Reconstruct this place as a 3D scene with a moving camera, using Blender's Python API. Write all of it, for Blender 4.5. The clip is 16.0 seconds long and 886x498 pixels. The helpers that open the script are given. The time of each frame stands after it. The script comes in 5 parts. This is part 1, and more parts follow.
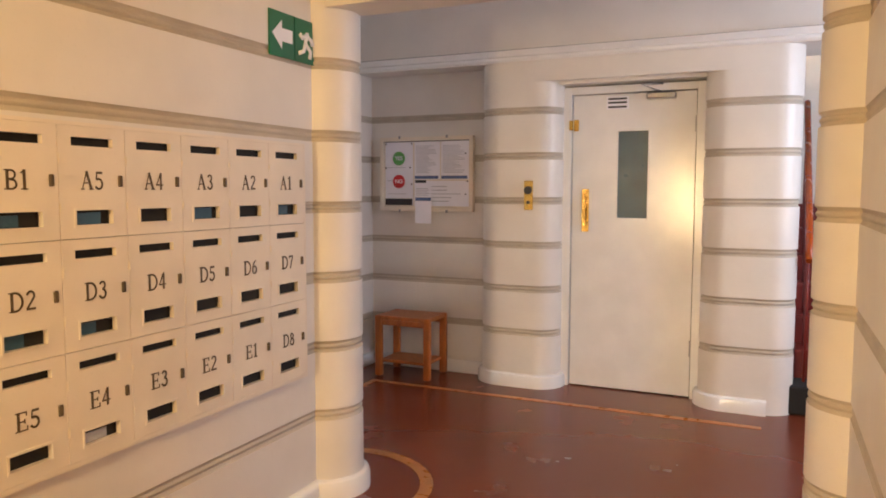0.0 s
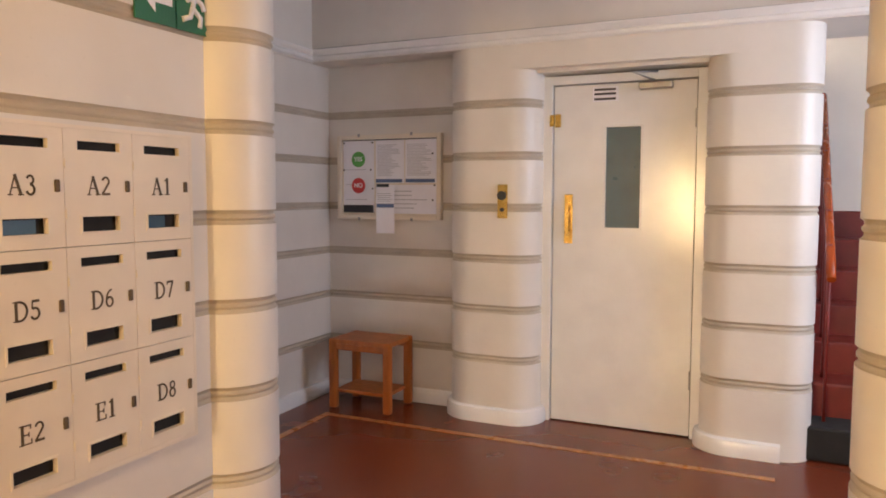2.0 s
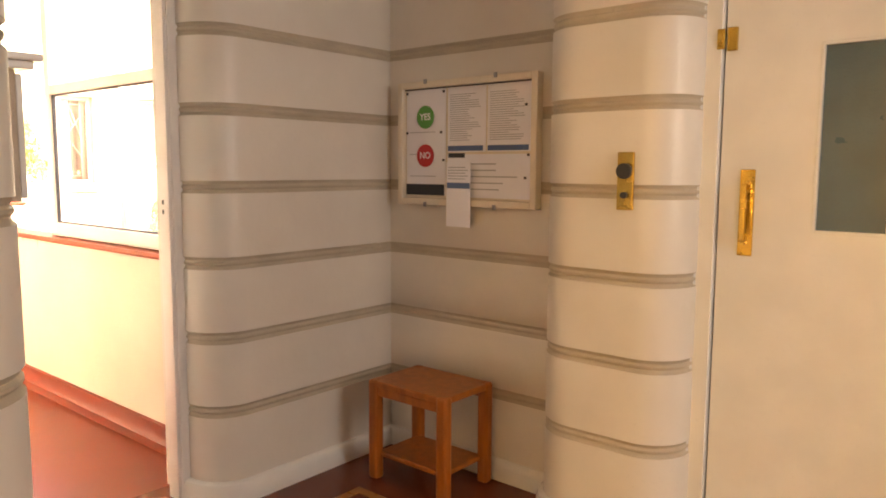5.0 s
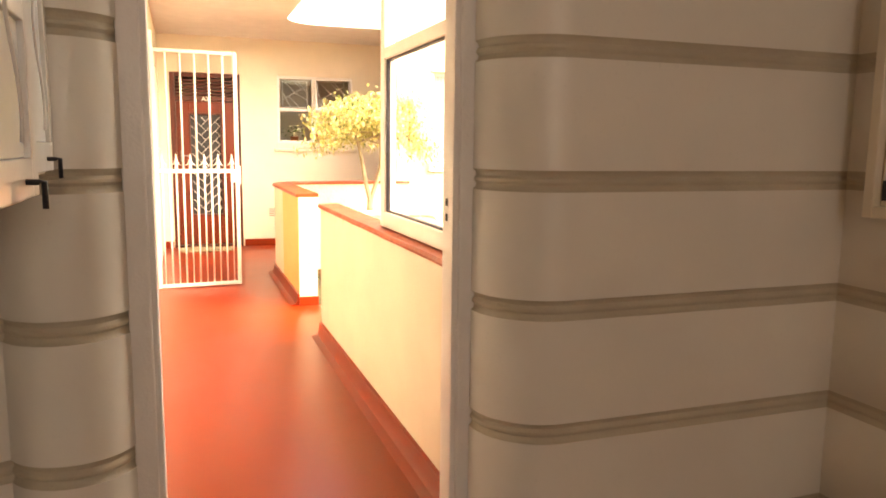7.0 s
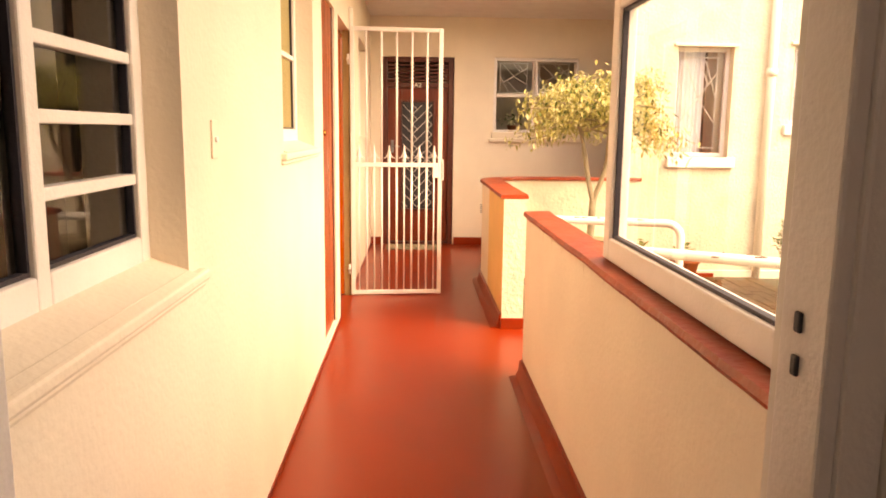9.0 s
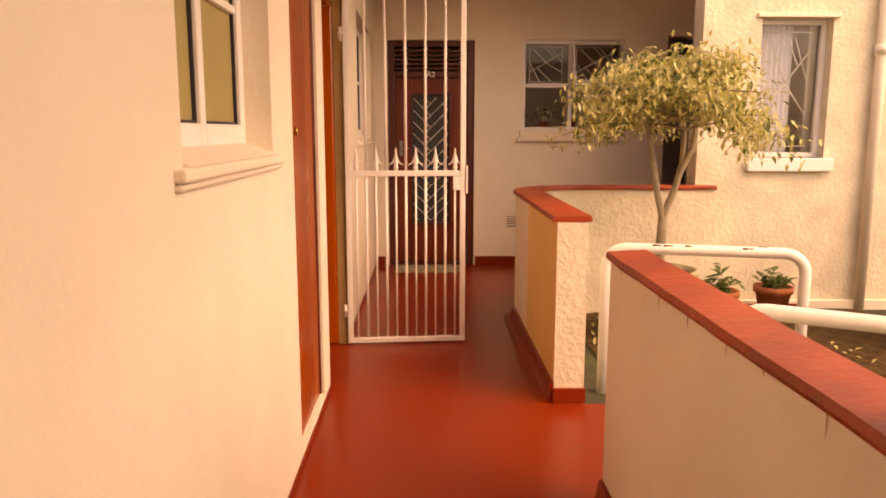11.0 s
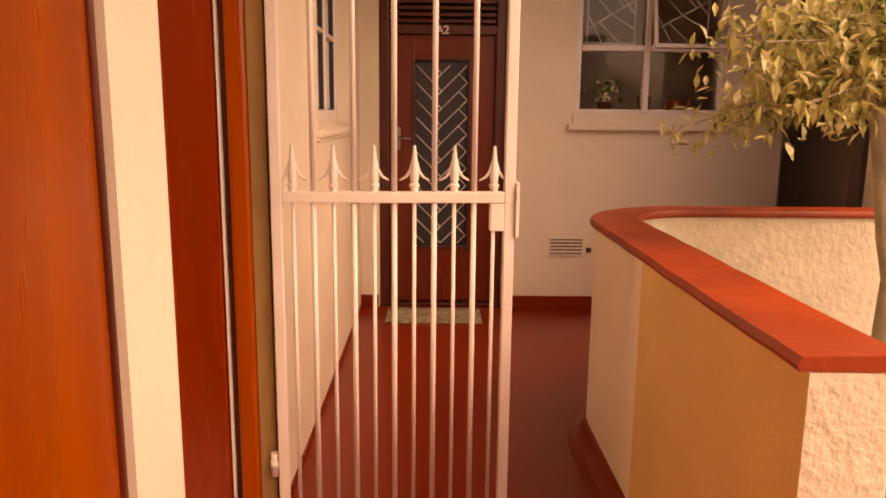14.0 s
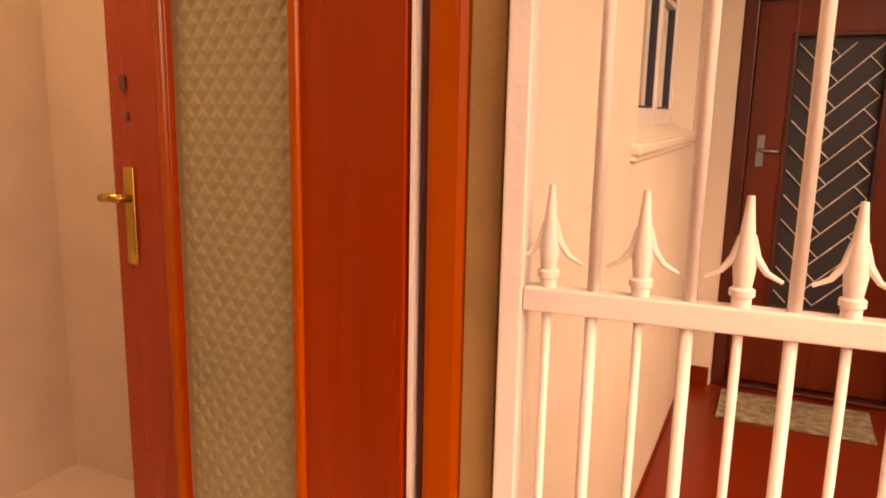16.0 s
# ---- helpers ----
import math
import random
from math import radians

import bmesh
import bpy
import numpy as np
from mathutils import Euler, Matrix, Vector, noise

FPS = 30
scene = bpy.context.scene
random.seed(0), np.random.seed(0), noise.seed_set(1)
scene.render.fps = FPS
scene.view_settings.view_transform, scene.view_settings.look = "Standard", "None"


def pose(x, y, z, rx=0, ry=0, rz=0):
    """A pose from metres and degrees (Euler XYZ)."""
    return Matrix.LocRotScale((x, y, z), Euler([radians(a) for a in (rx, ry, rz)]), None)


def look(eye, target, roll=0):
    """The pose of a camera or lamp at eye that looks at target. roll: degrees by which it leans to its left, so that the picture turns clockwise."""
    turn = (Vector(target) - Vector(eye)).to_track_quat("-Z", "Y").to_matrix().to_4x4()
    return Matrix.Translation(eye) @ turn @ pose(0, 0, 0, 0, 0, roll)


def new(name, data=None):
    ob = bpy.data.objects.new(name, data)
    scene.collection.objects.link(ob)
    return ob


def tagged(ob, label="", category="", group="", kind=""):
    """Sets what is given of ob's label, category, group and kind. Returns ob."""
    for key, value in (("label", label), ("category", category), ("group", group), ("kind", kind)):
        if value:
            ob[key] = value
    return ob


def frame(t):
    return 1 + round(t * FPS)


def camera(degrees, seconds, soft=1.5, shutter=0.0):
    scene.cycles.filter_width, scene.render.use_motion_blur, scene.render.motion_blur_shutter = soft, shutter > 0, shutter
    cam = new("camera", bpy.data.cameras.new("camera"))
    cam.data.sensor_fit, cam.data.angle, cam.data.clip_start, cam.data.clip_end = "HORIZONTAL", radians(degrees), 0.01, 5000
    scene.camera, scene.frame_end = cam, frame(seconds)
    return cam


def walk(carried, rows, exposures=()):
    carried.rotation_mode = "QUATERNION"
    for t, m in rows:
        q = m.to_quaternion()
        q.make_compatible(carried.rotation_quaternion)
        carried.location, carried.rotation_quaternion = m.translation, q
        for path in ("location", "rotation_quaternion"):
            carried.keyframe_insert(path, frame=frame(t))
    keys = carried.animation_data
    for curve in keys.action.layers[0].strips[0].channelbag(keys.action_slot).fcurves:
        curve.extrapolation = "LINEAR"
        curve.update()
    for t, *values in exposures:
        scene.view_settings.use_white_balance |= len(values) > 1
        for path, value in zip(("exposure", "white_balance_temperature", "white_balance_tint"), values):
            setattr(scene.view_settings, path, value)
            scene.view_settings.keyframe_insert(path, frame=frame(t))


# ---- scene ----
cam = camera(62.3, 16.0, soft=1.8)
PATH = [
    (0, (0.652, 1.439, 1.332), (-0.171, 3.254, 1.169), 0.1),
    (0.5, (0.628, 1.569, 1.338), (-0.19, 3.387, 1.175), 0.1),
    (1, (0.618, 1.729, 1.333), (-0.201, 3.547, 1.177), 0.1),
    (1.5, (0.621, 1.916, 1.336), (-0.205, 3.731, 1.183), 0.1),
    (2, (0.59, 2.139, 1.334), (-0.237, 3.954, 1.184), 0.1),
    (2.5, (0.57, 2.373, 1.345), (-0.273, 4.18, 1.187), 0.4),
    (3, (0.551, 2.595, 1.335), (-0.322, 4.388, 1.181), 0.4),
    (3.2, (0.537, 2.695, 1.339), (-0.352, 4.48, 1.179), 0.3),
    (5.5, (0.134, 4.083, 1.329), (-1.323, 5.433, 1.093), 0.6),
    (6, (-0.069, 4.296, 1.335), (-1.699, 5.426, 1.079), 0.9),
    (6.5, (-0.328, 4.495, 1.338), (-2.094, 5.394, 1.067), 0.8),
    (7, (-0.69, 4.672, 1.332), (-2.555, 5.336, 1.053), 0.7),
    (7.5, (-1.015, 4.808, 1.336), (-2.943, 5.251, 1.038), 0.8),
    (8, (-1.315, 4.886, 1.325), (-3.272, 5.167, 1.02), 0.7),
    (8.5, (-1.56, 4.938, 1.342), (-3.527, 5.103, 1.021), 0.7),
    (9, (-1.79, 4.96, 1.348), (-3.763, 5.036, 1.031), 0.7),
    (9.2, (-1.905, 4.965, 1.347), (-3.879, 5.03, 1.030), 0.6),
    (11.5, (-3.655, 4.926, 1.328), (-5.63, 4.97, 1.01), -0.0),
    (12, (-4.052, 4.93, 1.335), (-6.024, 4.965, 1.004), 0.4),
    (12.5, (-4.451, 4.92, 1.321), (-6.423, 4.961, 0.989), -0.1),
    (13, (-4.813, 4.93, 1.317), (-6.782, 4.967, 0.972), 0.1),
    (13.5, (-5.184, 4.945, 1.323), (-7.152, 4.972, 0.967), 0.2),
    (14, (-5.552, 4.923, 1.319), (-7.519, 4.952, 0.962), 0.6),
    (14.5, (-5.919, 4.921, 1.318), (-7.887, 4.897, 0.96), 0.8),
    (15, (-6.251, 4.915, 1.326), (-8.21, 4.738, 0.952), 1.0),
    (15.5, (-6.578, 4.885, 1.318), (-8.483, 4.384, 0.968), 1.4),
    (16, (-6.804, 4.773, 1.325), (-8.593, 3.961, 0.952), 1.2),
]
EXPOSURE = [(0, 4.12, 6200, 12), (3.2, 4.12, 6400, 12), (5.5, 4.1, 10000, 12), (6.5, 3.75, 10700, 12), (7.0, 3.5, 11000, 13), (7.5, 3.35, 11400, 14), (8.0, 3.15, 11700, 16), (8.5, 2.75, 12200, 20), (9.2, 2.15, 12700, 27), (11.5, 1.05, 14800, 40), (12.5, 0.92, 15400, 44), (13.5, 0.97, 16000, 46), (14.5, 1.3, 16000, 48), (15, 1.35, 16000, 48), (16, 1.45, 16000, 48)]
walk(cam, [(t, look(eye, target, roll)) for t, eye, target, roll in PATH], EXPOSURE)

HALL_W, STAIR_W, FLAT_W = 5.6, 2.7, 5.2

# world, sun and lamps
world = bpy.data.worlds.new("sky")
scene.world = world
world.use_nodes = True
_n = world.node_tree.nodes
_sky = _n.new("ShaderNodeTexSky")
_sky.sky_type, _sky.sun_disc = "NISHITA", False
_sky.sun_elevation, _sky.sun_rotation = radians(48), radians(32)
_sky.air_density, _sky.dust_density = 1.0, 3.0
world.node_tree.links.new(_sky.outputs["Color"], _n["Background"].inputs["Color"])
_n["Background"].inputs["Strength"].default_value = 0.15
sun = new("sun", bpy.data.lights.new("sun", "SUN"))
sun.data.energy, sun.data.angle, sun.data.color = 1.3, radians(100), (1.0, 0.95, 0.86)
sun.matrix_world = look((0.5, 15.5, 13.5), (-6, 5, 0))


def lamp_area(name, place, target, sx, sy, watts, colour):
    ob = new(name, bpy.data.lights.new(name, "AREA"))
    ob.data.shape, ob.data.size, ob.data.size_y, ob.data.energy, ob.data.color = "RECTANGLE", sx, sy, watts, colour
    ob.matrix_world = look(place, target)
    return ob


lamp_area("entrance_door_light", (-0.70, -1.53, 1.2), (-0.70, 2.0, 1.15), 0.34, 1.1, HALL_W, (1.0, 0.66, 0.27))
# added warm fill from overhead; the hall has no known fitting here
lamp_area("hall_overhead_fill", (0.2, 1.2, 2.55), (-0.1, 1.6, 0), 0.35, 0.35, HALL_W * 0.35, (1.0, 0.66, 0.30))
# unseen fill added to brighten the flat's hall wall, not a known lamp
lamp_area("flat_hall_fill", (-7.6, 3.1, 2.45), (-7.7, 3.2, 0), 0.3, 0.3, FLAT_W, (1.0, 0.86, 0.72))
lamp_area("stair_window_light", (2.45, 5.3, 1.7), (-0.4, 6.0, 1.1), 1.1, 1.2, STAIR_W, (0.82, 0.86, 1.0))


# ---- materials ----
def mat(name, colour, rough=0.6, metal=0.0, vary=0.12, scale=6.0, fine=80.0, bump=0.15, bump_scale=120.0, second=None, mix_scale=2.5, spec=0.5, coat=0.0, stretch=(1, 1, 1), uneven=1.0):
    m = bpy.data.materials.new(name)
    m.use_nodes = True
    nt, N = m.node_tree, m.node_tree.nodes
    b = N["Principled BSDF"]
    b.inputs["Roughness"].default_value, b.inputs["Metallic"].default_value = rough, metal
    b.inputs["Specular IOR Level"].default_value = spec
    b.inputs["Coat Weight"].default_value = coat
    tc, mp = N.new("ShaderNodeTexCoord"), N.new("ShaderNodeMapping")
    mp.inputs["Scale"].default_value = stretch
    nt.links.new(tc.outputs["Object"], mp.inputs["Vector"])

    def tex(s, detail=4.0):
        t = N.new("ShaderNodeTexNoise")
        t.inputs["Scale"].default_value, t.inputs["Detail"].default_value = s, detail
        nt.links.new(mp.outputs["Vector"], t.inputs["Vector"])
        return t

    def blend(fac, a, c):
        x = N.new("ShaderNodeMix")
        x.data_type = "RGBA"
        for sock, v in ((x.inputs[6], a), (x.inputs[7], c)):
            if isinstance(v, tuple):
                sock.default_value = (*v, 1)
            else:
                nt.links.new(v, sock)
        nt.links.new(fac, x.inputs[0])
        return x.outputs[2]

    def ramp(src, lo, hi):
        r = N.new("ShaderNodeMapRange")
        r.inputs["From Min"].default_value, r.inputs["From Max"].default_value = lo, hi
        nt.links.new(src, r.inputs["Value"])
        return r.outputs["Result"]

    dark = tuple(c * (1 - vary) for c in colour)
    light = tuple(min(1, c * (1 + vary * 0.6)) for c in colour)
    col = blend(ramp(tex(scale).outputs["Fac"], 0.35, 0.65), dark, light)
    f = tex(fine, 2.0)
    col = blend(ramp(f.outputs["Fac"], 0.62, 0.8), col, tuple(c * (1 - 0.8 * vary) for c in colour))
    if second:
        col = blend(ramp(tex(mix_scale, 6.0).outputs["Fac"], 0.5, 0.68), col, second)
    nt.links.new(col, b.inputs["Base Color"])
    rr = N.new("ShaderNodeMapRange")
    rr.inputs["To Min"].default_value, rr.inputs["To Max"].default_value = max(0.03, rough - 0.08 * uneven), min(1, rough + 0.1 * uneven)
    nt.links.new(tex(scale * 2.3).outputs["Fac"], rr.inputs["Value"])
    nt.links.new(rr.outputs["Result"], b.inputs["Roughness"])
    if bump:
        bp = N.new("ShaderNodeBump")
        bp.inputs["Strength"].default_value, bp.inputs["Distance"].default_value = bump, 0.01
        nt.links.new(tex(bump_scale).outputs["Fac"], bp.inputs["Height"])
        nt.links.new(bp.outputs["Normal"], b.inputs["Normal"])
    return m


M_WALL = mat("cream_gloss_paint", (0.74, 0.70, 0.64), 0.38, vary=0.05, scale=3, bump=0.08, bump_scale=25)
# beige paint of the grooves, darkened by part of their shadow as well
M_BAND = mat("beige_groove_paint_and_shade", (0.50, 0.44, 0.35), 0.5, vary=0.1)
M_WHITE = mat("white_gloss_paint", (0.82, 0.81, 0.79), 0.16, vary=0.04, bump=0.04, bump_scale=14)
M_CEIL = mat("ceiling_white", (0.76, 0.74, 0.72), 0.75, vary=0.04)
M_PLASTER = mat("cream_plaster", (0.78, 0.69, 0.57), 0.7, vary=0.05, scale=2.5, bump=0.2, bump_scale=60)
M_YELLOW = mat("yellow_ochre_paint", (0.72, 0.47, 0.2), 0.7, vary=0.06, scale=3, bump=0.2, bump_scale=60)
M_ROUGH = mat("roughcast_cream", (0.70, 0.62, 0.48), 0.85, vary=0.12, scale=5, bump=0.9, bump_scale=34)
M_RED = mat("red_floor_paint", (0.22, 0.021, 0.005), 0.30, vary=0.03, scale=1.3, fine=140, bump=0.012, bump_scale=140, second=(0.20, 0.020, 0.006), mix_scale=1.6, spec=0.4, uneven=0.3)
M_CAP = mat("red_coping_paint", (0.36, 0.050, 0.013), 0.4, vary=0.15, scale=5, fine=50, bump=0.3, bump_scale=40, second=(0.24, 0.030, 0.010), mix_scale=3.2)
M_STAIN = mat("brown_drip_stain", (0.45, 0.34, 0.21), 0.8, vary=0.3, scale=20)
M_OBSC = mat("tan_obscured_glass", (0.34, 0.27, 0.11), 0.5, vary=0.06, scale=2, fine=160, bump=0.3, bump_scale=160)
M_PARQ = mat("parquet", (0.165, 0.033, 0.012), 0.27, vary=0.05, scale=1.2, fine=200, bump=0.0, uneven=0.1)
M_INLAY = mat("inlay_wood", (0.42, 0.16, 0.035), 0.28, vary=0.2, scale=9)
M_STOOL = mat("orange_varnished_pine", (0.38, 0.105, 0.014), 0.35, vary=0.2, scale=5, stretch=(6, 6, 1), bump=0.1, bump_scale=40)
M_EWOOD = mat("brown_red_varnished_wood", (0.17, 0.022, 0.006), 0.3, vary=0.15, scale=1.5, stretch=(7, 7, 0.4), fine=8, bump=0.03, bump_scale=20)
M_RWOOD = mat("red_varnished_wood", (0.34, 0.030, 0.003), 0.26, vary=0.08, scale=1.2, stretch=(7, 7, 0.4), fine=7, bump=0.03, bump_scale=20, second=(0.37, 0.042, 0.004), mix_scale=0.8)
M_CWOOD = mat("orange_brown_varnished_wood", (0.34, 0.060, 0.004), 0.28, vary=0.12, scale=0.9, stretch=(7, 7, 0.35), fine=6, bump=0.03, bump_scale=20, second=(0.26, 0.038, 0.004), mix_scale=0.6)
M_OWOOD = mat("orange_varnished_wood", (0.40, 0.066, 0.006), 0.24, vary=0.15, scale=1.5, stretch=(7, 7, 0.5), fine=8, bump=0.04, bump_scale=20)
M_DWOOD = mat("dark_mahogany", (0.10, 0.016, 0.008), 0.35, vary=0.3, scale=5, stretch=(6, 6, 0.7), bump=0.1, bump_scale=30)
# wall plaster with the shade of the door reveal put into its colour
M_TAN = mat("tan_shaded_plaster", (0.40, 0.25, 0.11), 0.8, vary=0.15)
M_GATE = mat("white_enamel", (0.80, 0.76, 0.72), 0.35, vary=0.05, bump=0.15, bump_scale=70)
M_RAIL = mat("chipped_white_enamel", (0.78, 0.75, 0.70), 0.4, vary=0.05, second=None, bump=0.2, bump_scale=60)
M_RUST = mat("rust", (0.12, 0.07, 0.05), 0.8)
M_BRASS = mat("brass", (0.62, 0.42, 0.12), 0.25, 1.0, vary=0.2)
M_STEEL = mat("steel", (0.35, 0.35, 0.36), 0.35, 1.0)
# flat black that paints deep shade: lowest stair, mailbox inside, vent slots
M_BLACK = mat("black_painted_shade", (0.012, 0.011, 0.01), 0.8)
M_INK = mat("painted_brown_letters", (0.10, 0.07, 0.035), 0.6)
M_BOX = mat("cream_enamel", (0.78, 0.70, 0.58), 0.4, vary=0.05, bump=0.06, bump_scale=20)
M_PAPER = mat("paper", (0.86, 0.86, 0.92), 0.55, vary=0.03)
M_GREEN = mat("sign_green", (0.01, 0.14, 0.055), 0.4)
M_LGREEN = mat("print_green", (0.10, 0.36, 0.08), 0.5)
M_PRED = mat("print_red", (0.55, 0.03, 0.035), 0.5)
M_BLUE = mat("print_blue", (0.10, 0.16, 0.32), 0.5)
M_GREY = mat("print_grey", (0.45, 0.46, 0.5), 0.6)
M_CHAR = mat("print_charcoal", (0.03, 0.03, 0.035), 0.5)
M_WIRED = mat("blue_grey_wired_glass", (0.03, 0.085, 0.13), 0.3, vary=0.15)
M_POT = mat("weathered_concrete_pot", (0.38, 0.32, 0.2), 0.85, vary=0.2, scale=8, bump=0.4, bump_scale=60, second=(0.27, 0.22, 0.13))
M_TERRA = mat("terracotta", (0.40, 0.11, 0.04), 0.75, vary=0.2, bump=0.3)
M_SOIL = mat("bark_mulch", (0.14, 0.07, 0.03), 0.95, vary=0.6, scale=30, bump=1.0, bump_scale=50)
M_BARK = mat("smooth_grey_bark", (0.33, 0.27, 0.18), 0.8, vary=0.25, scale=12, bump=0.5, bump_scale=50)
M_LEAF = mat("variegated_leaf", (0.50, 0.46, 0.17), 0.45, vary=0.2, scale=40, second=(0.86, 0.81, 0.54), mix_scale=30, bump=0)
M_LEAFG = mat("green_leaf", (0.10, 0.15, 0.04), 0.5, vary=0.3, scale=30, second=(0.2, 0.24, 0.08), mix_scale=25, bump=0)
M_EARTH = mat("damp_earth", (0.055, 0.05, 0.022), 0.9, vary=0.4, scale=4, bump=0.8, bump_scale=25, second=(0.06, 0.095, 0.03), mix_scale=2)
M_BRICK = mat("mossy_paver", (0.085, 0.046, 0.020), 0.9, vary=0.45, scale=9, bump=0.6, bump_scale=40, second=(0.055, 0.055, 0.014), mix_scale=1.6, spec=0.12)
# dark brown that paints the dimness of unlit rooms and the lift recess
M_DIM = mat("interior_painted_dim", (0.10, 0.085, 0.07), 0.9, vary=0.2, scale=2)
M_INTW = mat("interior_wall", (0.62, 0.52, 0.42), 0.7, vary=0.05)
M_MATT = mat("coir_mat", (0.33, 0.29, 0.2), 0.95, vary=0.4, scale=25, bump=0.8, bump_scale=90)
M_FLOWER = mat("white_petal", (0.72, 0.72, 0.5), 0.6)
M_STAIR = mat("dark_red_stair", (0.17, 0.016, 0.010), 0.4, vary=0.25)
M_PUTTY = mat("white_window_paint", (0.80, 0.76, 0.73), 0.35, vary=0.05)
# cream enamel with the shade on the cabinet sides put into its colour
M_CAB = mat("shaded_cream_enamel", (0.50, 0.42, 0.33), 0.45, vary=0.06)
M_SEAL = mat("black_rubber_seal", (0.02, 0.018, 0.03), 0.5)


def glass(name, tint=(1, 1, 1), rough=0.0):
    m = bpy.data.materials.new(name)
    m.use_nodes = True
    nt, N = m.node_tree, m.node_tree.nodes
    N.remove(N["Principled BSDF"])
    tr, gl, mx, fr = N.new("ShaderNodeBsdfTransparent"), N.new("ShaderNodeBsdfGlossy"), N.new("ShaderNodeMixShader"), N.new("ShaderNodeFresnel")
    tr.inputs["Color"].default_value = (*tint, 1)
    gl.inputs["Roughness"].default_value = rough
    fr.inputs["IOR"].default_value = 1.5
    nt.links.new(fr.outputs[0], mx.inputs[0])
    nt.links.new(tr.outputs[0], mx.inputs[1])
    nt.links.new(gl.outputs[0], mx.inputs[2])
    nt.links.new(mx.outputs[0], N["Material Output"].inputs[0])
    return m


def translucent(m, share):
    """Lets part of the light through a leaf."""
    nt, N = m.node_tree, m.node_tree.nodes
    b = N["Principled BSDF"]
    tl, mx = N.new("ShaderNodeBsdfTranslucent"), N.new("ShaderNodeMixShader")
    nt.links.new(b.inputs["Base Color"].links[0].from_socket, tl.inputs["Color"])
    mx.inputs[0].default_value = share
    nt.links.new(b.outputs[0], mx.inputs[1])
    nt.links.new(tl.outputs[0], mx.inputs[2])
    nt.links.new(mx.outputs[0], N["Material Output"].inputs[0])


translucent(M_LEAF, 0.4)
translucent(M_LEAFG, 0.35)
M_GLASS = glass("clear_glass", (0.97, 0.97, 0.96))


M_DIAM = mat("diamond_pattern_glass", (0.30, 0.28, 0.17), 0.32, vary=0.08, scale=2, bump=0)


# ---- mesh helpers ----
def put(name, bm, mats, parent=None, smooth=False, bevel=0.0):
    me = bpy.data.meshes.new(name)
    bmesh.ops.recalc_face_normals(bm, faces=bm.faces)
    bm.to_mesh(me)
    bm.free()
    for m in (mats if isinstance(mats, (list, tuple)) else [mats]):
        me.materials.append(m)
    if smooth:
        me.shade_smooth()
        me.set_sharp_from_angle(angle=radians(40))
    ob = new(name, me)
    if parent:
        ob.parent = parent
    if bevel:
        md = ob.modifiers.new("bevel", "BEVEL")
        md.width, md.segments, md.limit_method = bevel, 2, "ANGLE"
    return ob


def empty(name, at=(0, 0, 0)):
    ob = new(name)
    ob.location = at
    ob.empty_display_size = 0.1
    return ob


def add_box(bm, x0, x1, y0, y1, z0, z1, mi=0):
    vs = [bm.verts.new((x, y, z)) for x in (x0, x1) for y in (y0, y1) for z in (z0, z1)]
    for f in ((0, 1, 3, 2), (4, 6, 7, 5), (0, 4, 5, 1), (2, 3, 7, 6), (0, 2, 6, 4), (1, 5, 7, 3)):
        bm.faces.new([vs[i] for i in f]).material_index = mi


def boxes(name, items, mats, parent=None, bevel=0.0):
    bm = bmesh.new()
    for it in items:
        if mats is M_GLASS:
            (a, b), (c, d), (e, f) = it[0:2], it[2:4], it[4:6]
            m = (a + b) / 2
            n = (c + d) / 2
            corners = ((m, c, e), (m, d, e), (m, d, f), (m, c, f)) if b - a < d - c else ((a, n, e), (b, n, e), (b, n, f), (a, n, f))
            bm.faces.new([bm.verts.new(p) for p in corners])
        else:
            add_box(bm, *it)
    return put(name, bm, mats, parent, bevel=bevel)


def holed(axis, depth, u0, u1, v0, v1, holes):
    """Boxes that make a slab with rectangular holes (u0, u1, v0, v1). axis is the slab's normal; v runs up."""
    us = sorted({u0, u1, *(h[0] for h in holes), *(h[1] for h in holes)})
    vs = sorted({v0, v1, *(h[2] for h in holes), *(h[3] for h in holes)})
    out = []
    for a, b in zip(us, us[1:]):
        run = None
        for c, d in zip(vs, vs[1:]):
            hole = any(h[0] < (a + b) / 2 < h[1] and h[2] < (c + d) / 2 < h[3] for h in holes)
            if hole:
                if run:
                    out.append((a, b, *run))
                run = None
            else:
                run = (run[0], d) if run else (c, d)
        if run:
            out.append((a, b, *run))
    d0, d1 = depth
    return [(d0, d1, a, b, c, d) if axis == "x" else (a, b, d0, d1, c, d) for a, b, c, d in out]


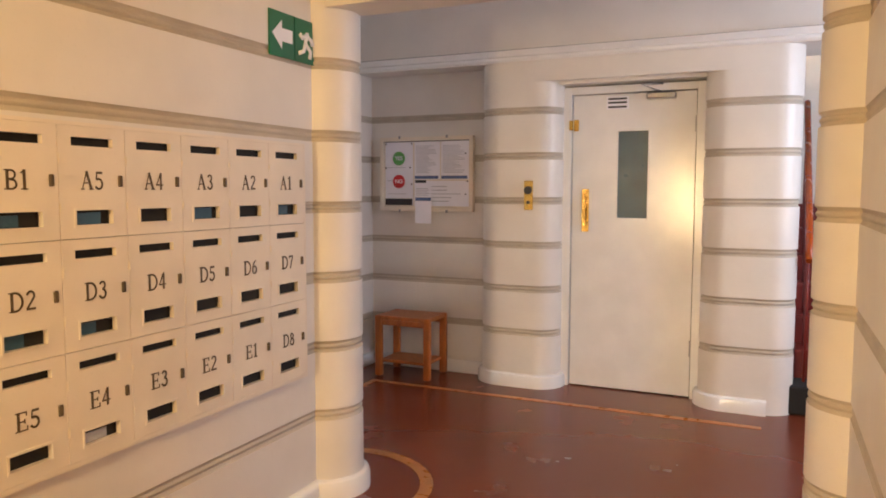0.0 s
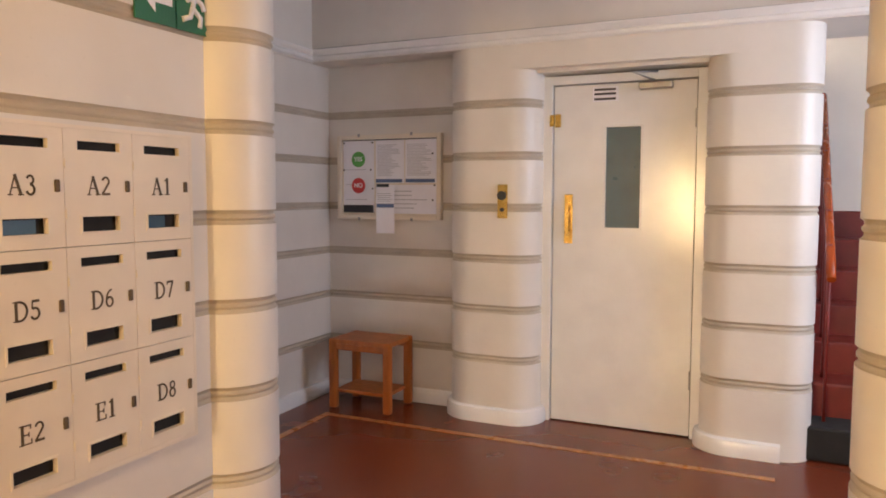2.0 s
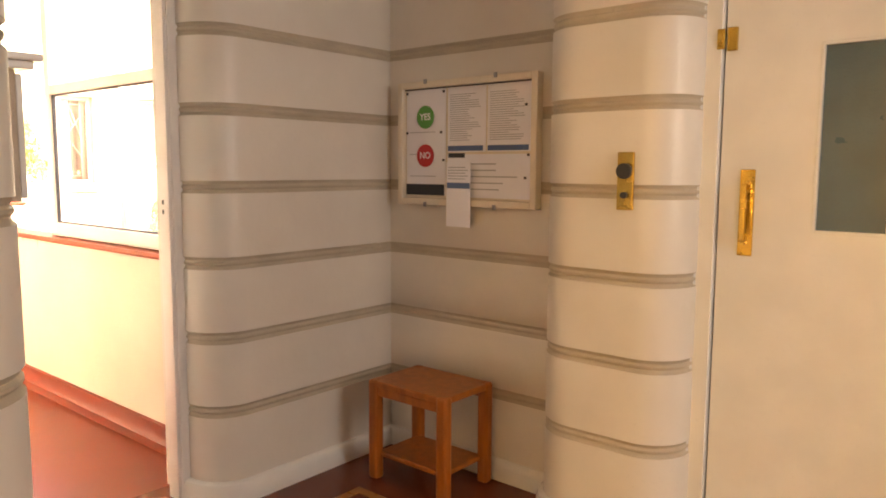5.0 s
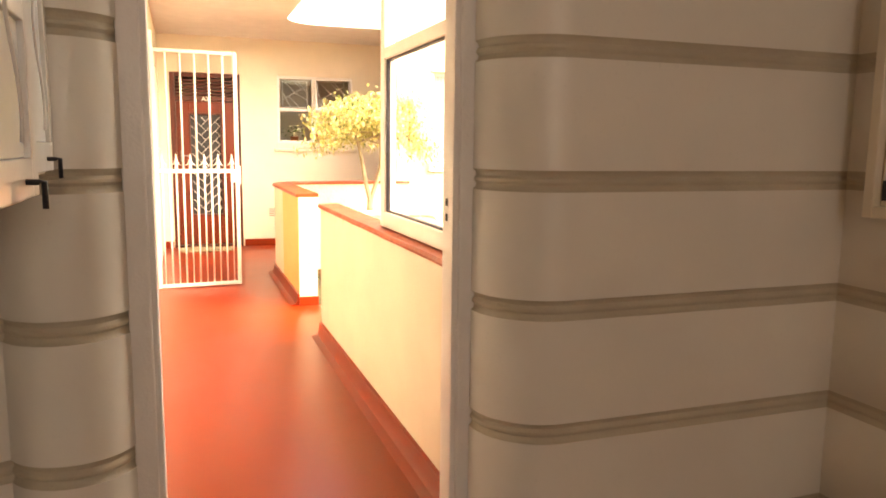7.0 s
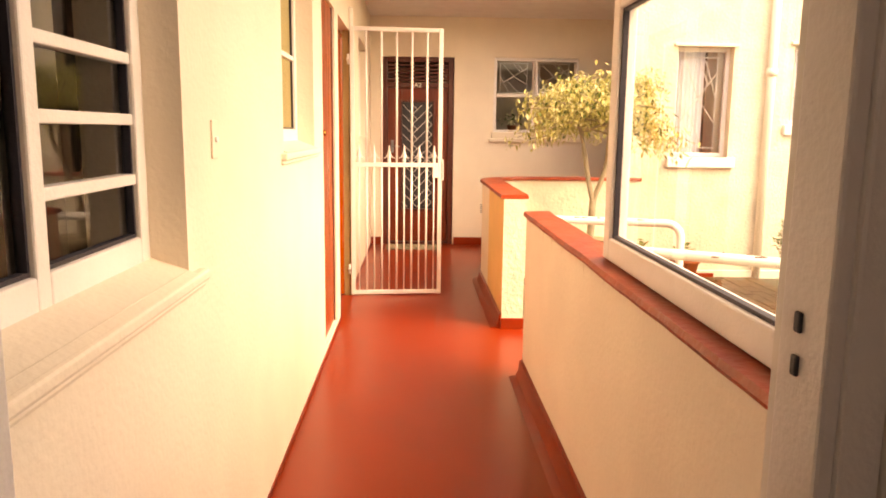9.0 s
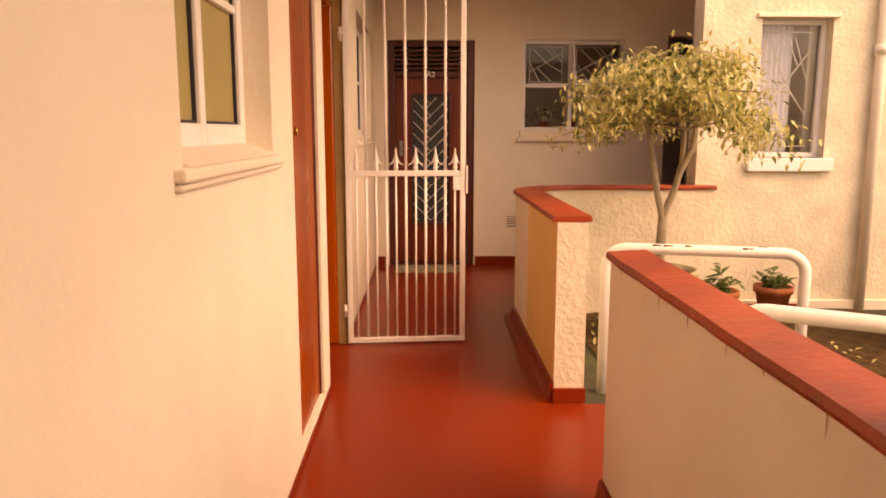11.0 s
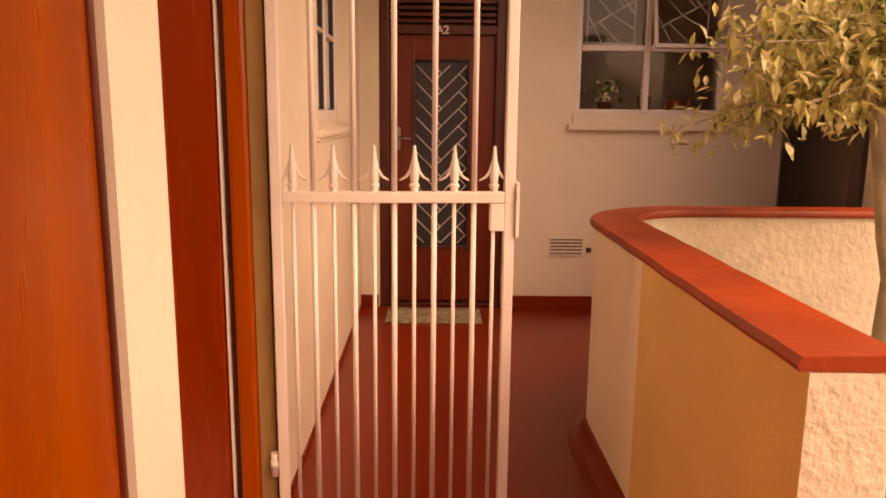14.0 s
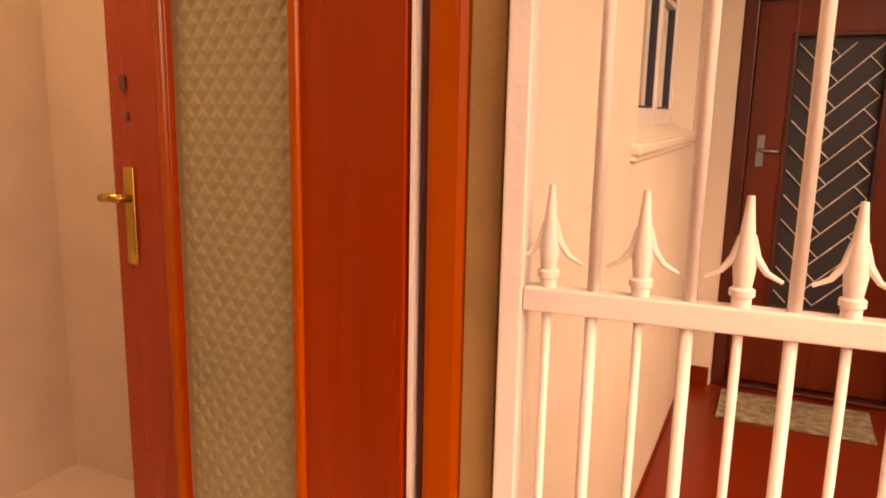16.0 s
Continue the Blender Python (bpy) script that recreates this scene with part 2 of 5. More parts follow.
def add_tube(bm, pts, r, seg=10, mi=0, taper=None):
    pts = [Vector(p) for p in pts]
    rings = []
    for i, p in enumerate(pts):
        d = (pts[min(i + 1, len(pts) - 1)] - pts[max(i - 1, 0)]).normalized()
        a = d.orthogonal().normalized() if i == 0 else (rings[-1][1] - d * rings[-1][1].dot(d)).normalized()
        b = d.cross(a)
        rad = r if taper is None else r + (taper - r) * i / (len(pts) - 1)
        rings.append(([bm.verts.new(p + rad * (math.cos(t) * a + math.sin(t) * b)) for t in (2 * math.pi * k / seg for k in range(seg))], a))
    for (p, _), (q, _) in zip(rings, rings[1:]):
        for k in range(seg):
            f = bm.faces.new((p[k], p[(k + 1) % seg], q[(k + 1) % seg], q[k]))
            f.material_index, f.smooth = mi, True
    for ring in (rings[0][0], rings[-1][0]):
        bm.faces.new(ring).material_index = mi


def add_lathe(bm, profile, centre, seg=32, mi=0):
    rings = [[bm.verts.new((centre[0] + r * math.cos(t), centre[1] + r * math.sin(t), centre[2] + z)) for t in (2 * math.pi * k / seg for k in range(seg))] for r, z in profile]
    for p, q in zip(rings, rings[1:]):
        for k in range(seg):
            f = bm.faces.new((p[k], p[(k + 1) % seg], q[(k + 1) % seg], q[k]))
            f.material_index, f.smooth = mi, True
    bm.faces.new(rings[0]).material_index = mi
    bm.faces.new(rings[-1]).material_index = mi


def arc(cx, cy, r, a0, a1, n=10):
    return [(cx + r * math.cos(radians(a0 + (a1 - a0) * i / n)), cy + r * math.sin(radians(a0 + (a1 - a0) * i / n))) for i in range(n + 1)]


def normals(path):
    out = []
    for i, p in enumerate(path):
        n = Vector((0, 0))
        for a, b in ((path[max(i - 1, 0)], p), (p, path[min(i + 1, len(path) - 1)])):
            d = Vector((b[0] - a[0], b[1] - a[1]))
            if d.length > 1e-6:
                d.normalize()
                n += Vector((d.y, -d.x))
        n.normalize()
        out.append(n)
    return out


def sweep(name, path, profile, mats, parent=None, closed=True, smooth=True):
    """Sweeps a profile of (out, z, material) along a plan path; out is to the right of the way."""
    bm = bmesh.new()
    ns = normals(path)
    cols = [[bm.verts.new((p[0] + n.x * o, p[1] + n.y * o, z)) for o, z, _ in profile] for p, n in zip(path, ns)]
    k = len(profile)
    for a, b in zip(cols, cols[1:]):
        for i in range(k if closed else k - 1):
            j = (i + 1) % k
            bm.faces.new((a[i], b[i], b[j], a[j])).material_index = profile[i][2]
    if closed:
        bm.faces.new(cols[0])
        bm.faces.new(cols[-1][::-1])
    return put(name, bm, mats, parent, smooth=smooth)


GROOVES = [0.372 + 0.2945 * k for k in range(8)]


def fluted(name, path, top=2.62, label=""):
    prof = [(0.0, 0.0, 0)]
    for g in GROOVES:
        if g < top - 0.05:
            prof += [(0.0, g - 0.024, 1), (-0.007, g - 0.018, 1), (-0.009, g - 0.010, 1), (-0.003, g - 0.003, 1), (-0.003, g + 0.003, 1), (-0.009, g + 0.010, 1), (-0.007, g + 0.018, 1), (0.0, g + 0.024, 0)]
    prof += [(0.0, top, 0), (-0.06, top, 0), (-0.06, 0.0, 0)]
    ob = sweep(name, path, prof, [M_WALL, M_BAND])
    return tagged(ob, label or "cream painted wall with horizontal grooved bands", "wall", kind="structure")


def plinth(path, h=0.09, out=0.03):
    ob = sweep("baseboard", path, [(0.001, 0.0, 0), (out, 0.0, 0), (out, h - 0.03, 0), (out * 0.75, h - 0.008, 0), (out * 0.3, h, 0), (0.001, h, 0)], M_WHITE)
    return tagged(ob, "white painted rounded plinth at the wall foot", "baseboard", kind="structure")


def letters(name, text, size, m, material, parent=None, depth=0.0015):
    cu = bpy.data.curves.new(name, "FONT")
    cu.offset = size * 0.018
    cu.body, cu.size, cu.align_x, cu.align_y, cu.extrude = text, size, "CENTER", "CENTER", depth
    tmp = bpy.data.objects.new(name, cu)
    scene.collection.objects.link(tmp)
    dg = bpy.context.evaluated_depsgraph_get()
    me = bpy.data.meshes.new_from_object(tmp.evaluated_get(dg))
    bpy.data.objects.remove(tmp)
    me.materials.clear()
    me.materials.append(material)
    ob = new(name, me)
    ob.matrix_world = m
    if parent:
        ob.parent = parent
        ob.matrix_parent_inverse = parent.matrix_basis.inverted()
    return ob


def glyph(ch):
    """Strokes (points, width) of a serif letter or figure one unit high, and its width."""
    K, T, S = 0.15, 0.065, 0.055

    def ell(cx, cy, rx, ry, a0, a1, n=12):
        return [(cx + rx * math.cos(radians(a0 + (a1 - a0) * i / n)), cy + ry * math.sin(radians(a0 + (a1 - a0) * i / n))) for i in range(n + 1)]

    stem = [([(0.16, 0), (0.16, 1)], K), ([(0, 0.027), (0.2, 0.027)], S), ([(0, 0.973), (0.2, 0.973)], S)]
    if ch == "A":
        return [([(0.09, 0), (0.38, 1)], T), ([(0.37, 1), (0.68, 0)], K), ([(0.2, 0.36), (0.56, 0.36)], T), ([(0, 0.027), (0.22, 0.027)], S), ([(0.52, 0.027), (0.82, 0.027)], S)], 0.82
    if ch == "B":
        return stem + [([(0.2, 0.965), (0.36, 0.965)] + ell(0.36, 0.75, 0.21, 0.215, 90, -90) + [(0.2, 0.535)], 0.09), ([(0.2, 0.5), (0.38, 0.5)] + ell(0.38, 0.265, 0.25, 0.23, 90, -90) + [(0.2, 0.035)], 0.1)], 0.7
    if ch == "D":
        return stem + [([(0.2, 0.965), (0.32, 0.965)] + ell(0.32, 0.5, 0.4, 0.465, 90, -90, 16) + [(0.2, 0.035)], 0.11)], 0.8
    if ch == "E":
        return stem + [([(0.2, 0.965), (0.62, 0.965)], T), ([(0.2, 0.5), (0.5, 0.5)], T), ([(0.2, 0.035), (0.66, 0.035)], T), ([(0.6, 0.99), (0.6, 0.78)], S), ([(0.5, 0.6), (0.5, 0.4)], S), ([(0.64, 0.01), (0.64, 0.24)], S)], 0.7
    figures = {
        "1": [([(0.26, 0), (0.26, 1)], K), ([(0.08, 0.84), (0.25, 0.96)], T), ([(0.08, 0.027), (0.44, 0.027)], S)],
        "2": [(ell(0.27, 0.74, 0.2, 0.22, 165, -30) + [(0.06, 0.08)], 0.1), ([(0.04, 0.06), (0.52, 0.06)], 0.12)],
        "3": [(ell(0.25, 0.76, 0.17, 0.2, 160, -90), 0.1), (ell(0.25, 0.28, 0.21, 0.25, 90, -160), 0.11)],
        "4": [([(0.38, 0), (0.38, 1)], 0.13), ([(0.36, 0.98), (0.04, 0.3)], T), ([(0.02, 0.28), (0.54, 0.28)], 0.08)],
        "5": [([(0.12, 0.93), (0.48, 0.93)], 0.13), ([(0.12, 0.95), (0.09, 0.55)], T), (ell(0.24, 0.31, 0.23, 0.28, 120, -150), 0.11)],
        "6": [(ell(0.28, 0.3, 0.21, 0.26, 0, 360, 18), 0.1), (ell(0.46, 0.34, 0.39, 0.62, 180, 95), 0.09)],
        "7": [([(0.05, 0.93), (0.52, 0.93)], 0.13), ([(0.48, 0.9), (0.2, 0)], 0.11), ([(0.06, 0.96), (0.06, 0.76)], S)],
        "8": [(ell(0.27, 0.75, 0.17, 0.2, 0, 360, 18), 0.09), (ell(0.27, 0.28, 0.21, 0.25, 0, 360, 18), 0.1)],
    }
    return figures[ch], 0.56


def serif_letters(name, text, height, m, material, parent):
    """Raised letters with thick stems and serifs, built stroke by stroke."""
    bm = bmesh.new()
    parts = [glyph(c) for c in text]
    x, k = -(sum(w for _, w in parts) + 0.1 * (len(text) - 1)) / 2, 0
    for strokes, w in parts:
        for pts, width in strokes:
            k += 1
            for a, b in zip(pts, pts[1:]):
                a, b = Vector(a), Vector(b)
                d = (b - a).normalized() * 0.012
                n = Vector((-d.y, d.x)).normalized() * width / 2
                q = [(a - d + n), (a - d - n), (b + d - n), (b + d + n)]
                lo = [bm.verts.new(((p.x + x) * height, (p.y - 0.5) * height, -0.0004)) for p in q]
                hi = [bm.verts.new(((p.x + x) * height, (p.y - 0.5) * height, 0.0006 + 0.00006 * k)) for p in q]
                bm.faces.new(hi)
                for i in range(4):
                    bm.faces.new((lo[i], lo[(i + 1) % 4], hi[(i + 1) % 4], hi[i]))
        x += w + 0.1
    ob = put(name, bm, material, parent)
    ob.matrix_basis = m
    return ob


# ---- the setting: lobby ----
tagged(boxes("floor_lobby", [(-2.5, 2.7, -1.6, 7.8, -0.2, 0.0)], M_PARQ), "dark red-brown polished parquet floor", "floor", kind="structure")
tagged(boxes("floor_corridor", [(-10.6, -2.5, 4.20, 5.70, -0.2, -0.001), (-10.6, -8.70, 5.70, 6.0, -0.2, -0.001), (-10.6, -8.78, 6.0, 7.9, -0.2, -0.001)], M_RED), "glossy red painted concrete corridor floor", "floor", kind="structure")

MAIL_PATH = [(-1.10, -1.5)] + arc(-1.15, 4.15, 0.165, -72, 133, 22) + [(-1.32, 4.275), (-2.29, 4.275)] + arc(-2.37, 4.44, 0.13, -62, 95, 16)
fluted("wall_mailbox", MAIL_PATH)
plinth([(-1.10, -1.5)] + arc(-1.15, 4.15, 0.165, -72, 133, 22))
plinth(arc(-2.37, 4.44, 0.13, -62, 90, 16))
LEFT_PATH = arc(-2.31, 5.495, 0.17, -100, 0, 12) + [(-2.14, 6.30), (-1.21, 6.30), (-1.21, 6.26)] + arc(-1.04, 6.26, 0.17, 182, 270, 10) + arc(-0.80, 6.24, 0.15, 270, 358, 10) + [(-0.65, 6.34)]
fluted("wall_noticeboard", LEFT_PATH, 2.16)
plinth(arc(-2.31, 5.495, 0.17, -100, 0, 12) + [(-2.14, 6.30), (-1.21, 6.30)])
plinth([(-1.21, 6.30), (-1.21, 6.26)] + arc(-1.04, 6.26, 0.17, 182, 270, 10) + arc(-0.80, 6.24, 0.15, 270, 358, 10) + [(-0.65, 6.28)])
PILR_PATH = [(0.24, 6.34)] + arc(0.39, 6.24, 0.15, 182, 270, 10) + arc(0.64, 6.23, 0.14, 270, 358, 10) + [(0.78, 7.7)]
fluted("wall_stair_side", PILR_PATH, 2.16)
plinth([(0.24, 6.28)] + arc(0.39, 6.24, 0.15, 182, 270, 10) + [(0.64, 6.09)])
RIGHT_PATH = [(2.6, 4.25), (1.06, 4.25)] + arc(0.93, 4.08, 0.165, 90, 252, 18) + [(0.88, -1.5)]
fluted("wall_entrance", RIGHT_PATH)
plinth(arc(0.93, 4.08, 0.165, 90, 252, 18) + [(0.88, -1.5)])

# frieze that overhangs the recessed walls, and its moulding
tagged(boxes("frieze", [(-2.5, 2.7, 6.085, 6.6, 2.16, 2.62), (-2.5, -2.12, 5.2, 6.085, 2.16, 2.62)], M_WALL), "plain cream frieze above the lobby walls", "frieze", kind="structure")
sweep_prof = [(0, 2.165, 0), (0.018, 2.175, 0), (0.022, 2.19, 0), (0.012, 2.20, 0), (0.03, 2.215, 0), (0.04, 2.235, 0), (0.0, 2.245, 0)]
tagged(sweep("trim_cornice", [(-2.12, 5.22), (-2.12, 6.085), (2.6, 6.085)], sweep_prof, M_WHITE), "white cornice moulding round the lobby", "trim", kind="structure")
tagged(boxes("wall_lift_lintel", [(-0.95, 0.55, 6.089, 6.40, 2.03, 2.165), (-0.66, 0.25, 6.16, 6.40, 2.012, 2.03)], M_WALL), "cream lintel above the lift door", "wall", kind="structure")
tagged(boxes("ceiling_lobby", [(-2.6, 2.75, 4.1, 7.9, 2.62, 2.72)], M_CEIL), "white lobby ceiling", "ceiling", kind="structure")
tagged(boxes("ceiling_entrance", [(-1.2, 1.0, -1.6, 4.1, 2.60, 2.70)], M_CEIL), "white entrance hall ceiling", "ceiling", kind="structure")
tagged(boxes("beam_entrance", [(-1.14, 0.92, 4.02, 4.22, 2.07, 2.62)], M_WALL), "cream lintel between two rounded columns", "beam", kind="structure")
tagged(boxes("wall_south", holed("y", (-1.62, -1.5), -1.2, 1.0, 0, 2.6, [(-0.9, -0.5, 0.6, 1.8)]), M_WALL), "cream back wall of the entrance hall", "wall", kind="structure")
tagged(boxes("wall_east", [(2.6, 2.72, 4.2, 7.8, 0, 2.62)], M_WALL), "plain cream wall beside the stairs", "wall", kind="structure")
tagged(boxes("wall_stair_back", [(0.7, 2.7, 7.7, 7.82, 0, 2.62)], M_WALL), "plain cream wall behind the stairs", "wall", kind="structure")
tagged(boxes("wall_lift_shaft", [(-0.7, 0.3, 6.44, 6.5, 0, 2.2)], M_DIM), "dark back of the lift door recess", "wall", kind="structure")

# inlaid strips in the parquet
bm = bmesh.new()
add_box(bm, -1.88, 0.62, 5.80, 5.84, -0.01, 0.003)
add_box(bm, -1.88, -1.84, 4.75, 5.80, -0.01, 0.003)
inner, outer = arc(-1.15, 4.15, 0.42, -60, 140, 24), arc(-1.15, 4.15, 0.48, -60, 140, 24)
ring = [[bm.verts.new((*p, 0.003)) for p in inner], [bm.verts.new((*p, 0.003)) for p in outer]]
for i in range(24):
    bm.faces.new((ring[0][i], ring[1][i], ring[1][i + 1], ring[0][i + 1]))
tagged(put("trim_floor_inlay", bm, M_INLAY), "light orange wood strips inlaid in the parquet", "floor inlay", kind="structure")


# ---- lobby things ----
def lift_door():
    d = empty("lift_door", (-0.2, 6.28, 0))
    def part(name, items, m, bevel=0.003):
        ob = boxes(name, items, m, bevel=bevel)
        ob.parent, ob.matrix_parent_inverse = d, Matrix.Translation((-0.2, 6.28, 0)).inverted()
        return ob
    part("frame", [(-0.655, -0.60, 6.26, 6.36, 0.0, 2.0), (0.19, 0.245, 6.26, 6.36, 0.0, 2.0), (-0.60, 0.19, 6.26, 6.36, 1.952, 2.0), (-0.672, -0.655, 6.25, 6.30, 0, 2.012), (0.245, 0.258, 6.25, 6.30, 0, 2.012)], M_WHITE)
    part("leaf", holed("y", (6.285, 6.33), -0.594, 0.184, 0.008, 1.946, [(-0.298, -0.103, 1.144, 1.709)]), M_WHITE, 0)
    part("beading", holed("y", (6.281, 6.30), -0.306, -0.095, 1.136, 1.717, [(-0.296, -0.105, 1.146, 1.707)]), M_WHITE, 0.002)
    tagged(part("window_pane", [(-0.298, -0.103, 6.298, 6.304, 1.144, 1.709)], M_WIRED, 0), "dark blue-grey vision glass")
    tagged(part("pull_handle", [(-0.528, -0.480, 6.279, 6.285, 1.05, 1.333), (-0.512, -0.496, 6.245, 6.258, 1.10, 1.285), (-0.512, -0.496, 6.25, 6.28, 1.10, 1.118), (-0.512, -0.496, 6.25, 6.28, 1.267, 1.285)], M_BRASS, 0.003), "brass pull handle")
    tagged(part("upper_lock", [(-0.588, -0.555, 6.272, 6.285, 1.715, 1.79), (-0.615, -0.59, 6.255, 6.262, 1.72, 1.785)], M_BRASS, 0.003), "small brass lock")
    for z in (0.32, 1.74):
        part("hinge", [(0.178, 0.194, 6.268, 6.286, z - 0.05, z + 0.05)], M_STEEL, 0.002)
    tagged(part("notice", [(-0.375, -0.232, 6.281, 6.285, 1.85, 1.931)], M_PAPER, 0), "small white notice with grey lines")
    part("notice_line", [(-0.365, -0.245, 6.279, 6.2815, z, z + 0.012) for z in (1.858, 1.886, 1.91)], M_CHAR, 0)
    part("door_closer", [(-0.115, 0.062, 6.225, 6.285, 1.90, 1.94)], M_STEEL, 0.008)
    bm = bmesh.new()
    add_tube(bm, [(-0.03, 6.25, 1.945), (-0.14, 6.17, 1.985), (-0.02, 6.255, 1.995)], 0.008, 8)
    o = put("closer_arm", bm, M_STEEL)
    o.parent, o.matrix_parent_inverse = d, Matrix.Translation((-0.2, 6.28, 0)).inverted()
    return tagged(d, "closed white flush lift door with narrow dark window", "door")


lift_door()


def call_button():
    d = boxes("lift_call_button", [(-0.866, -0.806, 6.078, 6.09, 1.195, 1.388)], M_BRASS, bevel=0.004)
    bm = bmesh.new()
    add_tube(bm, [(-0.836, 6.08, 1.325), (-0.836, 6.062, 1.325)], 0.026, 20, 0)
    p = put("button", bm, M_CHAR, d)
    bm = bmesh.new()
    add_tube(bm, [(-0.836, 6.08, 1.245), (-0.836, 6.066, 1.245)], 0.011, 14, 0)
    put("keyhole", bm, M_CHAR, d)
    return tagged(d, "worn brass lift call plate with black button", "lift button")


call_button()


def noticeboard():
    x0, x1, z0, z1, y = -2.05, -1.303, 1.17, 1.71, 6.30
    fw = 0.028
    d = boxes("noticeboard", holed("y", (y - 0.045, y - 0.002), x0, x1, z0, z1, [(x0 + fw, x1 - fw, z0 + fw, z1 - fw)]) + [(x0 + fw, x1 - fw, y - 0.02, y - 0.003, z0 + fw, z1 - fw)], M_BOX, bevel=0.003)
    f = y - 0.021
    a, b, c, e = x0 + fw, x1 - fw, z0 + fw, z1 - fw
    w, h = b - a, e - c

    def sheet(name, u0, u1, v0, v1, m, k=0):
        return boxes(name, [(a + u0 * w, a + u1 * w, f - 0.002 - 0.0012 * k, f - 0.001 * k, c + v0 * h, c + v1 * h)], m, d)

    def bars(m, rows, k):
        return tagged(boxes("print_bars", [(a + u0 * w, a + u1 * w, f - 0.0026 - 0.0012 * k, f - 0.002 - 0.0011 * k, c + v0 * h, c + v1 * h) for u0, u1, v0, v1 in rows], m, d), kind="stuff")

    sheet("poster", 0.01, 0.345, 0.03, 0.99, M_PAPER)
    sheet("poster", 0.36, 0.66, 0.42, 0.99, M_PAPER)
    sheet("poster", 0.67, 0.985, 0.42, 0.99, M_PAPER)
    sheet("poster", 0.36, 0.985, 0.02, 0.40, M_PAPER, 1)
    bars(M_CHAR, [(0.01, 0.335, 0.03, 0.13), (0.37, 0.50, 0.37, 0.41)], 1)
    bars(M_BLUE, [(0.365, 0.64, 0.43, 0.475), (0.675, 0.97, 0.43, 0.475)], 1)
    rows = []
    rnd = random.Random(4)
    for u0, u1 in ((0.38, 0.63), (0.69, 0.95)):
        for k in range(22):
            rows.append((u0, u0 + (u1 - u0) * rnd.uniform(0.5, 1), 0.52 + 0.019 * k, 0.526 + 0.019 * k))
    for k in range(5):
        rows.append((0.53, 0.53 + rnd.uniform(0.2, 0.4), 0.09 + 0.055 * k, 0.10 + 0.055 * k))
    for k in range(3):
        rows.append((0.04, 0.3 * rnd.uniform(0.7, 1), 0.2 + 0.2 * k, 0.207 + 0.2 * k))
    bars(M_GREY, rows, 1)
    for m, v, word in ((M_LGREEN, 0.74, "YES"), (M_PRED, 0.39, "NO")):
        bm = bmesh.new()
        px, pz = a + 0.175 * w, c + v * h
        add_tube(bm, [(px, f - 0.002, pz), (px, f - 0.0045, pz)], 0.05, 28)
        put("round_mark", bm, m, d)
        letters("word", word, 0.04, pose(px, f - 0.0052, pz, 90, 0, 0), M_PAPER, d, 0.0005)
    boxes("loose_sheet", [(a + 0.39 * w, a + 0.58 * w, y - 0.0545, y - 0.0525, c - 0.24 * h, c + 0.33 * h)], M_PAPER, d)
    boxes("print_bars", [(a + 0.395 * w, a + 0.575 * w, y - 0.0557, y - 0.0546, c + 0.10 * h, c + 0.15 * h)], M_BLUE, d)
    boxes("print_bars", [(a + 0.405 * w, a + (0.54 + 0.02 * (k % 2)) * w, y - 0.0557, y - 0.0546, c + (0.18 + 0.025 * k) * h, c + (0.188 + 0.025 * k) * h) for k in range(5)], M_GREY, d)
    boxes("top_strip", [(a, b, f - 0.006, f - 0.004, e - 0.006, e - 0.001)], M_CHAR, d)
    for u, v in ((0.02, 0.96), (0.33, 0.96), (0.02, 0.6), (0.31, 0.6), (0.95, 0.8), (0.97, 0.39), (0.95, 0.2), (0.33, 0.35)):
        boxes("pin", [(a + u * w - 0.005, a + u * w + 0.005, f - 0.008, f - 0.003, c + v * h - 0.005, c + v * h + 0.005)], M_CHAR, d, 0.001)
    for u in (0.2, 0.75):
        for z in (z0 - 0.008, z1 - 0.012):
            boxes("clip", [(a + u * w - 0.008, a + u * w + 0.008, y - 0.05, y - 0.044, z, z + 0.02)], M_STEEL, d, 0.002)
    return tagged(d, "framed noticeboard with posters and loose paper sheet", "noticeboard")


noticeboard()


def stool():
    x0, x1, y0, y1, h = -1.92, -1.49, 5.93, 6.25, 0.44
    d = empty("side_table", ((x0 + x1) / 2, (y0 + y1) / 2, 0))
    inv = Matrix.Translation(-Vector(d.location))
    def part(name, items, bevel=0.006):
        o = boxes(name, items, M_STOOL, d, bevel)
        o.matrix_parent_inverse = inv
        return o
    part("top", [(x0 + 0.004, x1 - 0.004, y0 + 0.004, y1 - 0.004, h - 0.03, h - 0.002)])
    for x in (x0, x1 - 0.05):
        for y in (y0, y1 - 0.05):
            part("leg", [(x, x + 0.05, y, y + 0.05, 0.003, h)], 0.012)
    part("shelf", [(x0 + 0.03, x1 - 0.03, y0 + 0.03, y1 - 0.03, 0.10, 0.122)])
    for ya in (y0 + 0.012, y1 - 0.03):
        part("apron", [(x0 + 0.05, x1 - 0.05, ya, ya + 0.018, h - 0.07, h - 0.03)])
    return tagged(d, "small orange varnished wooden table with lower shelf", "table")


stool()


